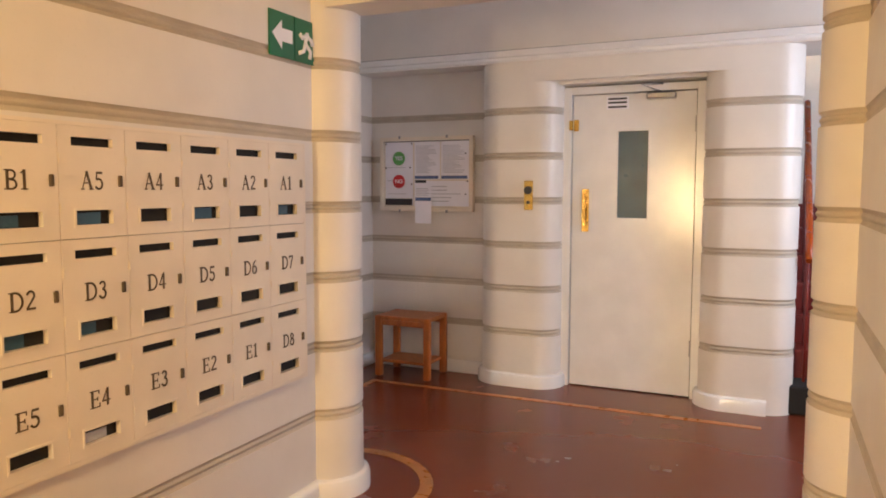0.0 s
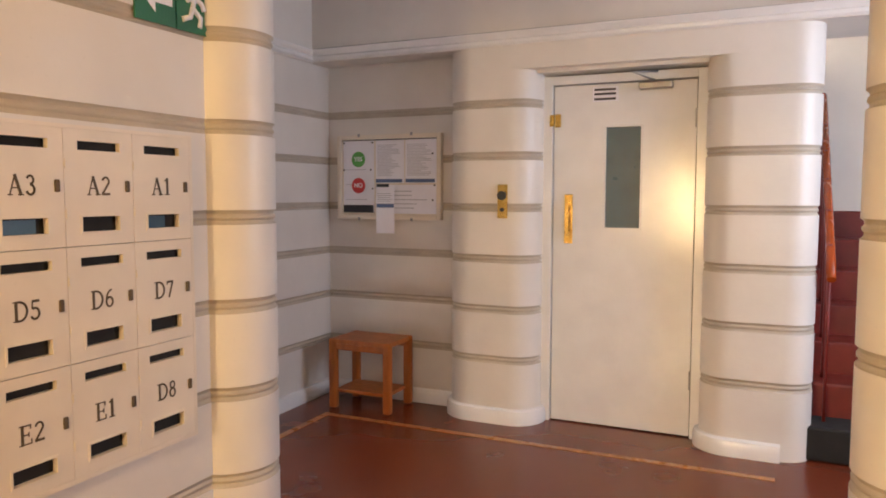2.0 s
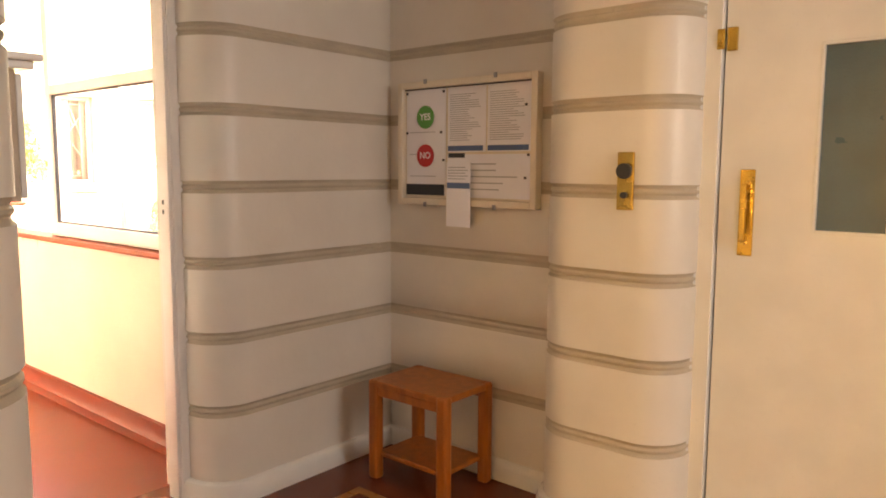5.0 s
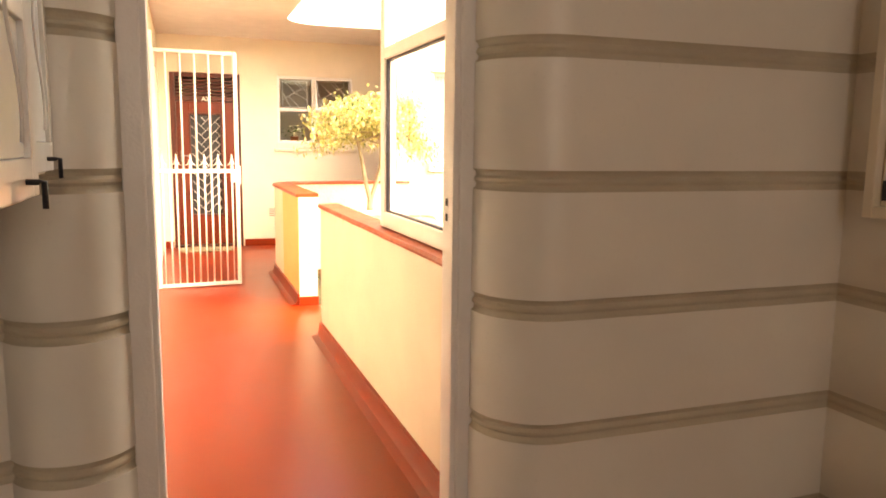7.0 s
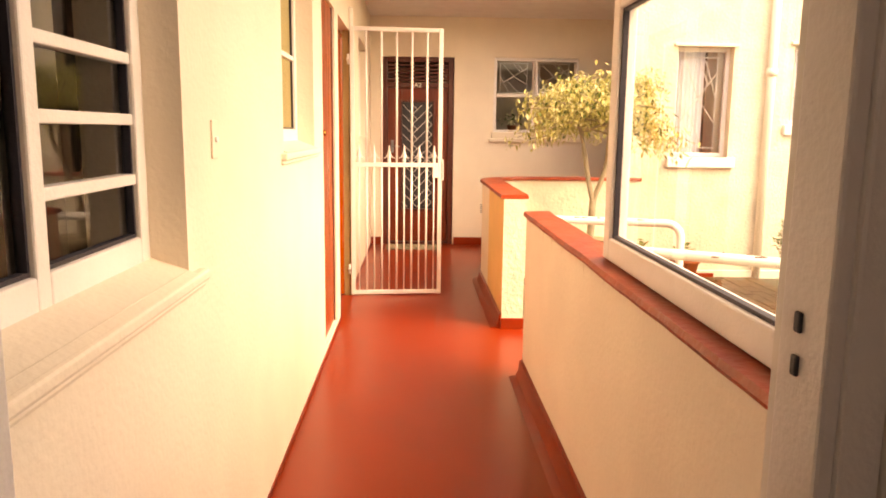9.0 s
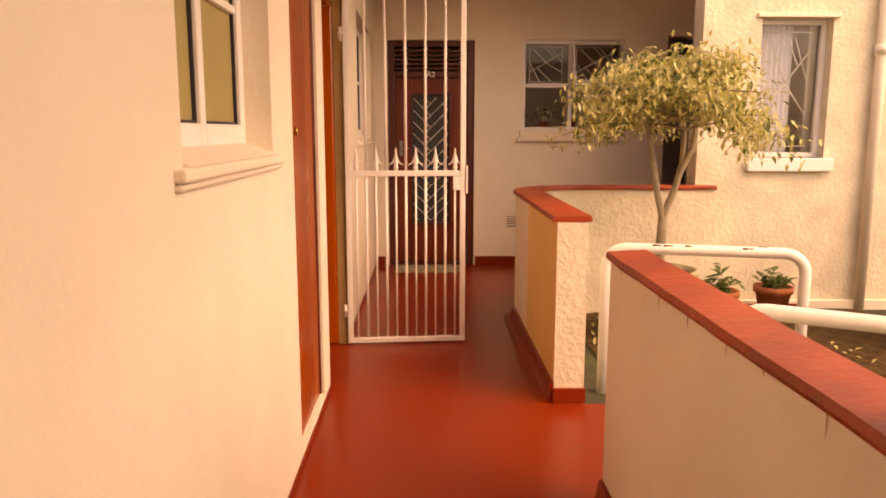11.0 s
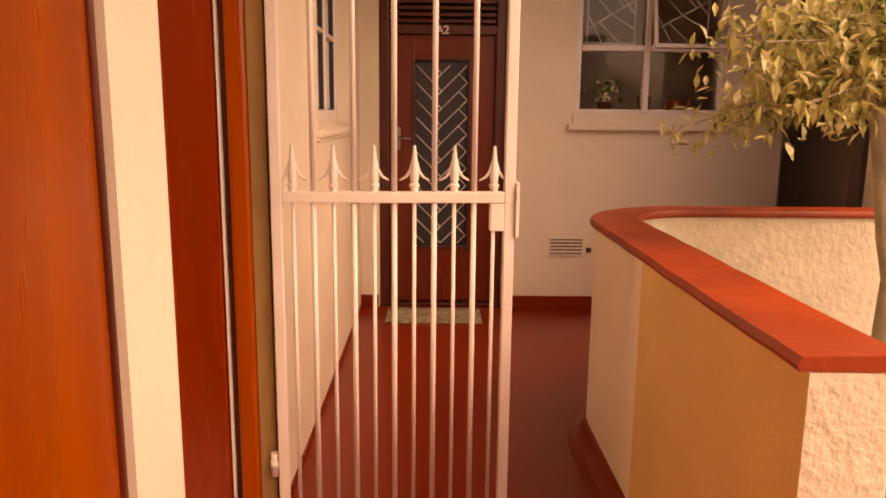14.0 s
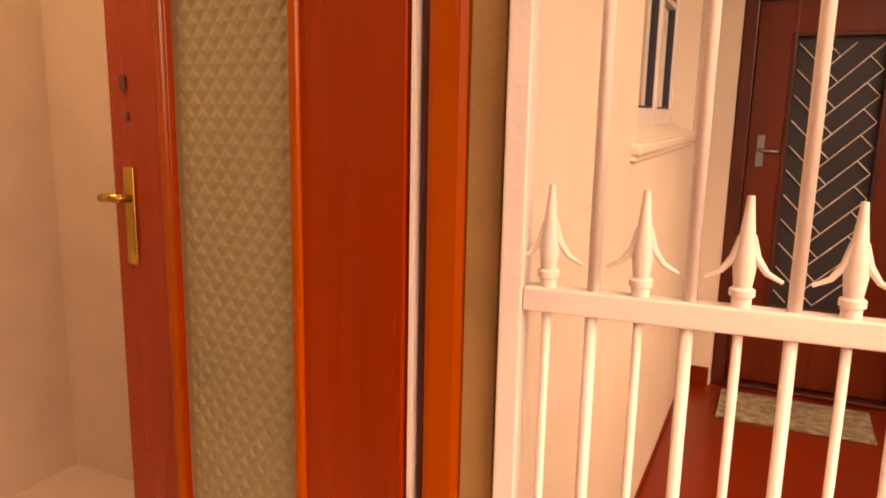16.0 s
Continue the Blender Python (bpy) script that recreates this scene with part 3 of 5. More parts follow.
def mailboxes():
    pitch, row = 0.221, 0.307
    names = [["A1", "A2", "A3", "A4", "A5", "B1"], ["D7", "D6", "D5", "D4", "D3", "D2"], ["D8", "E1", "E2", "E3", "E4", "E5"]]
    # the black back sheet stands in for shade inside the boxes
    d = boxes("mailbox_bank", [(-1.0985, -1.092, 2.563, 3.895, 0.575, 1.505)] + holed("x", (-1.098, -1.074), 2.555, 3.903, 0.566, 1.511, [(2.5665, 3.8925, 0.581, 1.501)]), [M_BLACK, M_BOX])
    for p in d.data.polygons:
        p.material_index = 1 if p.index >= 6 else 0
    rnd = random.Random(7)
    for r in range(3):
        for c in range(6):
            y, z = 3.782 - pitch * c, 1.459 - row * r
            items = holed("x", (-1.09, -1.074), y - 0.1097, y + 0.1097, z - 0.2635, z + 0.0415, [(y - 0.068, y + 0.068, z - 0.012, z + 0.012), (y - 0.06, y + 0.06, z - 0.227, z - 0.187)])
            door = boxes("door", items, M_BOX, d)
            rim = boxes("window_rim", holed("x", (-1.0745, -1.0715), y - 0.066, y + 0.066, z - 0.233, z - 0.181, [(y - 0.06, y + 0.06, z - 0.227, z - 0.187)]), M_BOX, door)
            boxes("lock", [(-1.075, -1.068, y + 0.082, y + 0.096, z - 0.122, z - 0.090)], M_INK, door, 0.003)
            serif_letters("number_label", names[r][c], 0.05, pose(-1.0735, y - 0.005, z - 0.105, 90, 0, 90), M_INK, door)
            if (r, c) in ((0, 0), (0, 2), (0, 4), (0, 5), (1, 4), (1, 5), (2, 4)):
                boxes("letter_inside", [(-1.0915, -1.0885, y - 0.055, y + rnd.uniform(0.0, 0.058), z - 0.226, z - rnd.uniform(0.19, 0.20))], M_WIRED if (r, c) != (2, 4) else M_GREY, door)
            for k in (0, 1):
                boxes("hinge", [(-1.0745, -1.071, y - 0.108, y - 0.102, z - 0.06 - 0.13 * k, z - 0.035 - 0.13 * k)], M_BOX, door, 0.001)
    return tagged(d, "cream metal bank of lettered mailboxes on the wall", "mailbox")


mailboxes()


def exit_sign():
    d = boxes("exit_sign", [(-1.099, -1.093, 3.715, 3.87, 1.835, 2.005), (-1.099, -1.093, 3.876, 4.03, 1.835, 2.005)], M_GREEN)
    bm = bmesh.new()
    pts = [(3.705, 1.92), (3.765, 1.975), (3.765, 1.945), (3.832, 1.945), (3.832, 1.895), (3.765, 1.895), (3.765, 1.865)]
    f = bm.faces.new([bm.verts.new((-1.0915, y + 0.025, z)) for y, z in pts])
    r = bmesh.ops.extrude_face_region(bm, geom=[f])
    bmesh.ops.translate(bm, verts=[v for v in r["geom"] if isinstance(v, bmesh.types.BMVert)], vec=(-0.001, 0, 0))
    put("arrow", bm, M_PAPER, d)
    bm = bmesh.new()
    for p in ([(3.93, 1.955), (3.915, 1.91)], [(3.915, 1.91), (3.95, 1.885), (3.945, 1.855)], [(3.915, 1.91), (3.905, 1.88), (3.872, 1.868)], [(3.925, 1.945), (3.895, 1.93), (3.88, 1.945)], [(3.925, 1.945), (3.955, 1.93), (3.965, 1.91)]):
        add_tube(bm, [(-1.0925, y + 0.025, z) for y, z in p], 0.009, 6)
    put("pictogram_bars", bm, M_PAPER, d)
    return tagged(d, "green and white emergency exit sign with arrow", "sign")


exit_sign()


def key_cabinet(x0, x1, z0, z1, y1, cap):
    """A shallow wall cabinet that faces +y, its door ajar with keys in it."""
    y0 = 4.277
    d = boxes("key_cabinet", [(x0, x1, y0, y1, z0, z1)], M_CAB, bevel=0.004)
    boxes("door", holed("y", (y1 + 0.002, y1 + 0.016), x0 + 0.008, x1 - 0.008, z0 + 0.008, z1 - 0.008, [(x0 + 0.05, x1 - 0.05, z0 + 0.06, z1 - 0.06)]) + [(x0 + 0.05, x1 - 0.05, y1 + 0.002, y1 + 0.008, z0 + 0.06, z1 - 0.06)], M_WHITE, d, 0.002)
    if cap:
        boxes("cornice", [(x0 - 0.03, x1 + 0.03, y0, y1 + 0.03, z1, z1 + 0.018), (x0 - 0.045, x1 + 0.045, y0, y1 + 0.045, z1 + 0.018, z1 + 0.034)], M_WHITE, d, 0.004)
    bm = bmesh.new()
    xm, zm = x0 + 0.1, z0 + 0.03
    add_tube(bm, [(xm, y1 + 0.012, zm), (xm, y1 + 0.03, zm), (xm - 0.012, y1 + 0.035, zm), (xm - 0.012, y1 + 0.035, zm - 0.035)], 0.004, 6)
    put("key", bm, M_CHAR, d)
    bm = bmesh.new()
    add_tube(bm, [(x0 + 0.15 + 0.03 * math.sin(0.7 * k), y1 + 0.02, z0 + 0.32 - 0.03 * k) for k in range(9)], 0.0025, 5)
    put("wire", bm, M_PUTTY, d)
    return tagged(d, "shallow cream wall cabinet with keys in its door", "cabinet")


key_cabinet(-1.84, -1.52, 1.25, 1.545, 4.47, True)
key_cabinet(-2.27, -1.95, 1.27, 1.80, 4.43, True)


def stairs():
    d = empty("staircase", (1.3, 6.2, 0))
    inv = Matrix.Translation((-1.3, -6.2, 0))
    for k in range(8):
        # the lowest step is black to paint in the shadow at the foot
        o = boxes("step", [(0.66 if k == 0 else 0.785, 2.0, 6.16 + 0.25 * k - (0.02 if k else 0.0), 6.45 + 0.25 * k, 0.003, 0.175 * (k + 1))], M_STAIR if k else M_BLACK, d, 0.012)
        o.matrix_parent_inverse = inv
    bm = bmesh.new()
    add_tube(bm, [(0.84, 6.15, 0.92), (0.84, 6.25, 1.02), (0.84, 7.6, 1.98)], 0.022, 12)
    o = put("handrail", bm, M_OWOOD, d)
    o.matrix_parent_inverse = inv
    for k in range(6):
        bm = bmesh.new()
        yy = 6.3 + 0.24 * k
        add_tube(bm, [(0.84, yy, 0.175 * (k + 1)), (0.84, yy, 1.05 + 0.71 * (yy - 6.25))], 0.009, 8)
        o = put("baluster", bm, M_STAIR, d)
        o.matrix_parent_inverse = inv
    return tagged(d, "dark red stairs with a wooden handrail", "stairs")


stairs()


def entry_frame():
    d = boxes("door_1", [(-2.40, -2.325, 4.56, 4.615, 0, 2.2), (-2.40, -2.325, 5.278, 5.335, 0, 2.2), (-2.40, -2.325, 4.56, 5.335, 2.2, 2.26), (-2.34, -2.318, 4.556, 4.602, 0, 2.2), (-2.34, -2.318, 5.292, 5.338, 0, 2.2)], M_PUTTY, bevel=0.004)
    for z in (1.15, 1.187):
        boxes("strike_plate", [(-2.372, -2.362, 5.2745, 5.279, z, z + 0.018)], M_CHAR, d, 0.002)
    return tagged(d, "white painted open doorway frame with steel strike plates", "door frame", kind="structure")


entry_frame()
tagged(boxes("wall_over_doorway", [(-2.52, -2.30, 4.3, 5.5, 2.26, 2.66), (-2.52, -2.40, 5.336, 5.60, 0, 2.26)], M_WALL), "cream wall above the doorway", "wall", kind="structure")

# ---- the setting: corridor ----
WIN1, WIN2, FARW, DOOR, CUP = (-3.50, -2.52, 1.02, 2.30), (-5.68, -4.78, 1.265, 2.30), (-10.05, -8.75, 1.26, 2.2), (-7.82, -6.92, 0.0, 2.12), (-6.70, -6.05, 0.06, 2.12)
tagged(boxes("wall_corridor_left", holed("y", (4.20, 4.43), -10.6, -2.5, 0, 2.66, [WIN1, WIN2, FARW, DOOR, CUP]), M_PLASTER), "cream plastered corridor wall with window recesses", "wall", kind="structure")
for a, b in ((-10.5, -7.82), (-6.92, -2.52)):
    tagged(boxes("baseboard", [(a, b, 4.43, 4.434, 0.0, 0.03)], M_RED), "thin red painted line at the wall foot", "baseboard", kind="structure")
tagged(boxes("wall_corridor_end", holed("x", (-10.75, -10.53), 4.2, 8.0, 0, 2.66, [(4.56, 5.405, 0.0, 2.2), (5.87, 6.86, 1.345, 2.205), (7.28, 7.9, 0.0, 2.25)]), M_PLASTER), "cream plastered wall at the corridor end", "wall", kind="structure")
tagged(boxes("baseboard", [(-10.53, -10.515, 5.42, 7.27, 0, 0.09), (-10.53, -10.515, 4.43, 4.55, 0, 0.09)], M_RED), "red painted skirting", "baseboard", kind="structure")

def ceiling_corridor():
    bm = bmesh.new()
    edge = [(-10.6, 4.2), (-2.3, 4.2), (-2.3, 5.78), (-8.75, 5.78)] + arc(-8.75, 6.18, 0.4, 270, 180, 8)[1:] + [(-9.15, 7.9), (-10.6, 7.9)]
    lo = [bm.verts.new((*p, 2.65)) for p in edge]
    hi = [bm.verts.new((*p, 2.85)) for p in edge]
    bm.faces.new(lo)
    bm.faces.new(hi)
    for i in range(len(edge)):
        j = (i + 1) % len(edge)
        bm.faces.new((lo[i], lo[j], hi[j], hi[i]))
    return tagged(put("ceiling_corridor", bm, M_CEIL), "white corridor ceiling slab with a curved edge", "ceiling", kind="structure")

ceiling_corridor()


def skirt(path):
    ob = sweep("baseboard", path, [(0.001, 0.0, 0), (0.075, 0.0, 0), (0.065, 0.006, 0), (0.036, 0.014, 0), (0.022, 0.04, 0), (0.016, 0.095, 0), (0.001, 0.1, 0)], M_RED)
    return tagged(ob, "red painted coved skirting along the low wall", "baseboard", kind="structure")


def low_wall(name, path, t, mats, split, cap_label):
    """A low wall whose inner face follows the path, with a red coping."""
    bm = bmesh.new()
    ns = normals(path)
    a = [[bm.verts.new((p[0] + n.x * o, p[1] + n.y * o, z)) for o, z in ((0, 0.0), (0, 0.90), (-t, 0.90), (-t, -0.1))] for p, n in zip(path, ns)]
    for i, (u, v) in enumerate(zip(a, a[1:])):
        for k, mi in ((0, split(i)), (1, 0), (2, 2)):
            bm.faces.new((u[k], v[k], v[k + 1], u[k + 1])).material_index = mi
    bm.faces.new(a[0]).material_index = 2
    bm.faces.new(a[-1]).material_index = 2
    tagged(put(name, bm, mats, smooth=True), "low cream balcony wall with roughcast outer side", "low wall", kind="structure")
    rnd, worn = random.Random(len(path)), []
    for p, q in zip(path, path[1:]):
        n = max(1, int(math.dist(p, q) / 0.09))
        worn += [(p[0] + (q[0] - p[0]) * k / n, p[1] + (q[1] - p[1]) * k / n + (rnd.uniform(-0.003, 0.003) if n > 1 else 0)) for k in range(n)]
    ob = sweep("trim_coping", worn + [path[-1]], [(0.018, 0.902, 0), (0.022, 0.912, 0), (0.016, 0.928, 0), (-t - 0.012, 0.932, 0), (-t - 0.018, 0.912, 0), (-t - 0.014, 0.902, 0)], M_CAP)
    tagged(ob, cap_label, "coping", kind="structure")


W1_PATH = [(-5.70, 5.56), (-2.46, 5.56)]
low_wall("wall_low_near", W1_PATH, 0.105, [M_PLASTER, M_YELLOW, M_ROUGH], lambda i: 0, "worn red painted coping on the low wall")
skirt(W1_PATH)


def drip_stains():
    rnd = random.Random(12)
    bm = bmesh.new()
    for x in (-5.56, -5.42, -5.17, -4.95, -4.72, -4.55, -4.33):
        w, l, top = rnd.uniform(0.004, 0.009), rnd.uniform(0.02, 0.07), 0.9
        side = [(x - w, top), (x - w * 0.5, top - l * 0.5), (x + rnd.uniform(-0.003, 0.003), top - l), (x + w * 0.6, top - l * 0.5), (x + w, top)]
        bm.faces.new([bm.verts.new((a, 5.5585, z)) for a, z in side])
    return tagged(put("trim_drip_stains", bm, M_STAIN), "brown drip stains under the coping", "stain", kind="structure")


drip_stains()
W2_PATH = ([(-6.72, 5.56), (-7.72, 5.56), (-8.33, 5.56)] + arc(-8.33, 6.06, 0.5, 270, 180, 12)[1:] + [(-8.84, 7.1)])[::-1]
low_wall("wall_low_far", W2_PATH, 0.15, [M_PLASTER, M_YELLOW, M_ROUGH], lambda i: 1 if i == len(W2_PATH) - 2 else 0, "red painted coping on the curved low wall")
skirt(W2_PATH)
tagged(boxes("baseboard", [(-6.72, -6.70, 5.555, 5.715, 0, 0.075)], M_RED), "red painted skirting at the wall end", "baseboard", kind="structure")
tagged(boxes("step", [(-6.70, -5.72, 5.70, 5.98, -0.12, -0.003)], M_RED), "red painted threshold step to the courtyard", "step", kind="structure")


def balcony_window():
    z0, z1, x0, x1 = 0.934, 2.65, -4.22, -2.45
    y0, y1 = 5.595, 5.655
    d = boxes("window_3", holed("y", (y0, y1), x0, x1, z0, z1, [(x0 + 0.07, x1 - 0.05, z0 + 0.075, 1.735), (x0 + 0.07, x1 - 0.05, 1.79, z1 - 0.05)]), M_PUTTY, bevel=0.006)
    boxes("seal", holed("y", (y0 + 0.012, y0 + 0.03), x0 + 0.068, x1 - 0.05, z0 + 0.073, 1.737, [(x0 + 0.078, x1 - 0.058, z0 + 0.084, 1.726)]), M_SEAL, d)
    p = boxes("pane", [(x0 + 0.07, x1 - 0.05, y0 + 0.02, y0 + 0.026, z0 + 0.075, 1.735), (x0 + 0.07, x1 - 0.05, y0 + 0.02, y0 + 0.026, 1.79, z1 - 0.05)], M_GLASS, d)
    p.visible_shadow = False
    return tagged(d, "large white framed fixed window above the low wall", "window", kind="structure")


balcony_window()


def corridor_window(name, hole, cols, bars, y=4.345):
    x0, x1, z0, z1 = hole
    sill = boxes("sill", [(x0 - 0.09, x1 + 0.06, 4.32, 4.456, z0 - 0.04, z0 - 0.01), (x0 - 0.09, x1 + 0.06, 4.32, 4.444, z0 - 0.058, z0 - 0.04)], M_PLASTER, None, 0.008)
    bm = bmesh.new()
    v = [bm.verts.new(p) for p in ((x0, 4.34, z0 + 0.03), (x1, 4.34, z0 + 0.03), (x1, 4.45, z0 - 0.008), (x0, 4.45, z0 - 0.008), (x0, 4.34, z0 - 0.06), (x1, 4.34, z0 - 0.06))]
    for f in ((0, 1, 2, 3), (0, 3, 4), (1, 5, 2), (2, 5, 4, 3), (0, 4, 5, 1)):
        bm.faces.new([v[i] for i in f])
    holes, w = [], (x1 - x0 - 0.06) / cols
    fw = 0.045
    for c in range(cols):
        a = x0 + 0.03 + w * c
        holes.append((a + fw / 2, a + w - fw / 2, z0 + 0.085, z1 - 0.05))
    d = boxes(name, holed("y", (y - 0.05, y), x0, x1, z0 + 0.02, z1, holes), M_PUTTY, bevel=0.005)
    sill.parent = d
    put("sill_slope", bm, M_PLASTER, d)
    for h in holes:
        boxes("seal", holed("y", (y - 0.03, y - 0.012), h[0] - 0.001, h[1] + 0.001, h[2] - 0.001, h[3], [(h[0] + 0.008, h[1] - 0.008, h[2] + 0.008, h[3] - 0.008)]), M_SEAL, d)
        boxes("pane", [(h[0], h[1], y - 0.028, y - 0.022, h[2], h[3])], M_OBSC if name == "window_2" else M_GLASS, d).visible_shadow = False
        for z in bars if h is holes[0] or name != "window_1" else ():
            boxes("glazing_bar", [(h[0], h[1], y - 0.04, y - 0.006, z - 0.012, z + 0.012)], M_PUTTY, d, 0.003)
    return tagged(d, "white framed corridor window with tan obscured glass" if name == "window_2" else "white framed corridor window in a deep plaster recess", "window", kind="structure")


corridor_window("window_1", WIN1, 2, (1.235, 1.365, 1.495, 1.80))
corridor_window("window_2", WIN2, 2, (1.70,))
corridor_window("window_4", FARW, 3, (1.75,))
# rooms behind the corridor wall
tagged(boxes("wall_flat_near", [(-6.6, -2.4, 2.6, 2.7, 0, 2.66), (-6.6, -2.4, 2.7, 4.2, -0.1, 0), (-6.6, -2.4, 2.7, 4.2, 2.6, 2.7), (-2.5, -2.4, 2.7, 4.2, 0, 2.66), (-6.66, -6.6, 2.7, 4.2, 0, 2.66)], M_DIM), "room behind the corridor windows, dimness painted into its walls", "wall", kind="structure")
tagged(boxes("wall_flat_hall", [(-8.7, -6.7, 2.4, 2.5, 0, 2.66), (-8.7, -6.7, 2.5, 4.2, -0.1, 0.0), (-8.7, -6.7, 2.5, 4.2, 2.5, 2.6), (-8.62, -8.55, 2.5, 4.2, 0, 2.6), (-6.72, -6.68, 2.5, 4.2, 0, 2.6)], M_INTW), "pale plain entrance hall of a flat", "wall", kind="structure")
tagged(boxes("wall_flat_far", [(-10.6, -8.62, 2.9, 3.0, 0, 2.66), (-10.6, -8.62, 3.0, 4.2, -0.1, 0), (-10.6, -8.62, 3.0, 4.2, 2.6, 2.7), (-10.62, -10.55, 3.0, 4.2, 0, 2.66)], M_DIM), "room behind the far window, dimness painted into its walls", "wall", kind="structure")
tagged(boxes("wall_kitchen", [(-12.0, -11.9, 4.2, 7.2, 0, 2.66), (-12, -10.75, 4.2, 7.2, 2.5, 2.6), (-12, -10.75, 4.2, 7.2, 0.9, 1.0), (-12, -10.75, 7.15, 7.2, 0, 2.6), (-12, -10.75, 7.95, 8.0, 0, 2.6), (-12, -11.9, 7.2, 8.0, 0, 2.6), (-12, -10.75, 7.2, 8.0, 2.4, 2.5), (-12, -10.75, 7.2, 8.0, -0.1, 0.0), (-12, -10.75, 4.15, 4.2, 0, 2.6)], M_INTW), "dim kitchen behind the end window", "wall", kind="structure")


def cupboard_door():
    x0, x1, z0, z1 = CUP
    d = boxes("cupboard_door", [(x0 + 0.004, x1 - 0.004, 4.372, 4.41, z0 + 0.004, z1 - 0.004)], M_CWOOD, bevel=0.006)
    for xa, xb in ((x0 + 0.004, x0 + 0.02), (x1 - 0.016, x1 - 0.004)):
        boxes("edge_strip", [(xa, xb, 4.40, 4.418, z0 + 0.004, z1)], M_DWOOD, d, 0.004)
    bm = bmesh.new()
    add_tube(bm, [(-6.13, 4.41, 1.33), (-6.13, 4.425, 1.33)], 0.012, 14)
    add_tube(bm, [(-6.13, 4.425, 1.33), (-6.13, 4.435, 1.33)], 0.017, 14)
    put("knob", bm, M_BRASS, d)
    return tagged(d, "red-brown varnished plain cupboard door set in wall", "cupboard door")


cupboard_door()


def flat_door():
    d = empty("door_2", (-7.80, 4.195, 0))
    inv = Matrix.Translation((7.80, -4.195, 0))
    o = boxes("frame", [(-7.80, -7.747, 4.312, 4.378, 0, 2.10), (-6.95, -6.922, 4.22, 4.30, 0, 2.10), (-7.747, -6.922, 4.312, 4.378, 2.05, 2.10)], M_OWOOD, d, 0.014)
    o.matrix_parent_inverse = inv
    o = boxes("rebate", [(-7.82, -7.775, 4.262, 4.3115, 0, 2.05), (-7.80, -7.765, 4.298, 4.3115, 0, 2.05)], M_DWOOD, d, 0.004)
    o.matrix_parent_inverse = inv
    o = boxes("weather_strip", [(-7.7748, -7.752, 4.288, 4.2945, 0.02, 2.05)], M_PUTTY, d)
    o.matrix_parent_inverse = inv
    leaf = empty("leaf", (0, 0, 0))
    leaf.parent = d
    leaf.matrix_basis = pose(0.03, 0.088, 0, 0, 0, 259)
    w, hole = 0.765, (0.232, 0.567, 0.22, 1.93)
    boxes("stiles", holed("y", (-0.02, 0.02), 0, w, 0.015, 2.045, [hole]), M_RWOOD, leaf, 0.004)
    boxes("beading", holed("y", (0.014, 0.03), hole[0] - 0.02, hole[1] + 0.02, hole[2] - 0.02, hole[3] + 0.02, [hole]), M_OWOOD, leaf, 0.006)
    bm = bmesh.new()
    add_box(bm, hole[0], hole[1], -0.004, 0.004, hole[2], hole[3])
    for j in range(71):
        for i in range(8):
            cx, cz = hole[0] + 0.021 + 0.042 * i + (0.021 if j % 2 else 0), hole[2] + 0.026 + 0.0235 * j
            if cx + 0.019 < hole[1] and cz + 0.022 < hole[3]:
                ring = [[bm.verts.new((cx + 0.018 * k * a, y, cz + 0.0205 * k * b)) for a, b in ((1, 0), (0, 1), (-1, 0), (0, -1))] for k, y in ((1.0, 0.0038), (0.4, 0.0062))]
                bm.faces.new(ring[1])
                for k in range(4):
                    bm.faces.new((ring[0][k], ring[0][(k + 1) % 4], ring[1][(k + 1) % 4], ring[1][k]))
    tagged(put("patterned_pane", bm, M_DIAM, leaf), "tan glass pressed with small diamonds")
    boxes("handle_plate", [(0.688, 0.722, 0.02, 0.026, 1.0, 1.20)], M_BRASS, leaf, 0.008)
    bm = bmesh.new()
    add_tube(bm, [(0.705, 0.024, 1.137), (0.705, 0.05, 1.137), (0.72, 0.055, 1.139), (0.76, 0.052, 1.135)], 0.009, 10)
    put("handle", bm, M_BRASS, leaf)
    boxes("deadlock", [(0.70, 0.716, 0.02, 0.026, 1.35, 1.38), (0.695, 0.705, 0.02, 0.024, 1.29, 1.31)], M_DWOOD, leaf, 0.004)
    return tagged(d, "open red varnished door with patterned glass and brass handle", "door", kind="structure")


flat_door()
tagged(boxes("trim_reveal", [(-7.822, -7.752, 4.379, 4.428, 0, 2.12)], M_TAN), "plaster reveal strip beside the door frame, its shade painted tan", "trim", kind="structure")


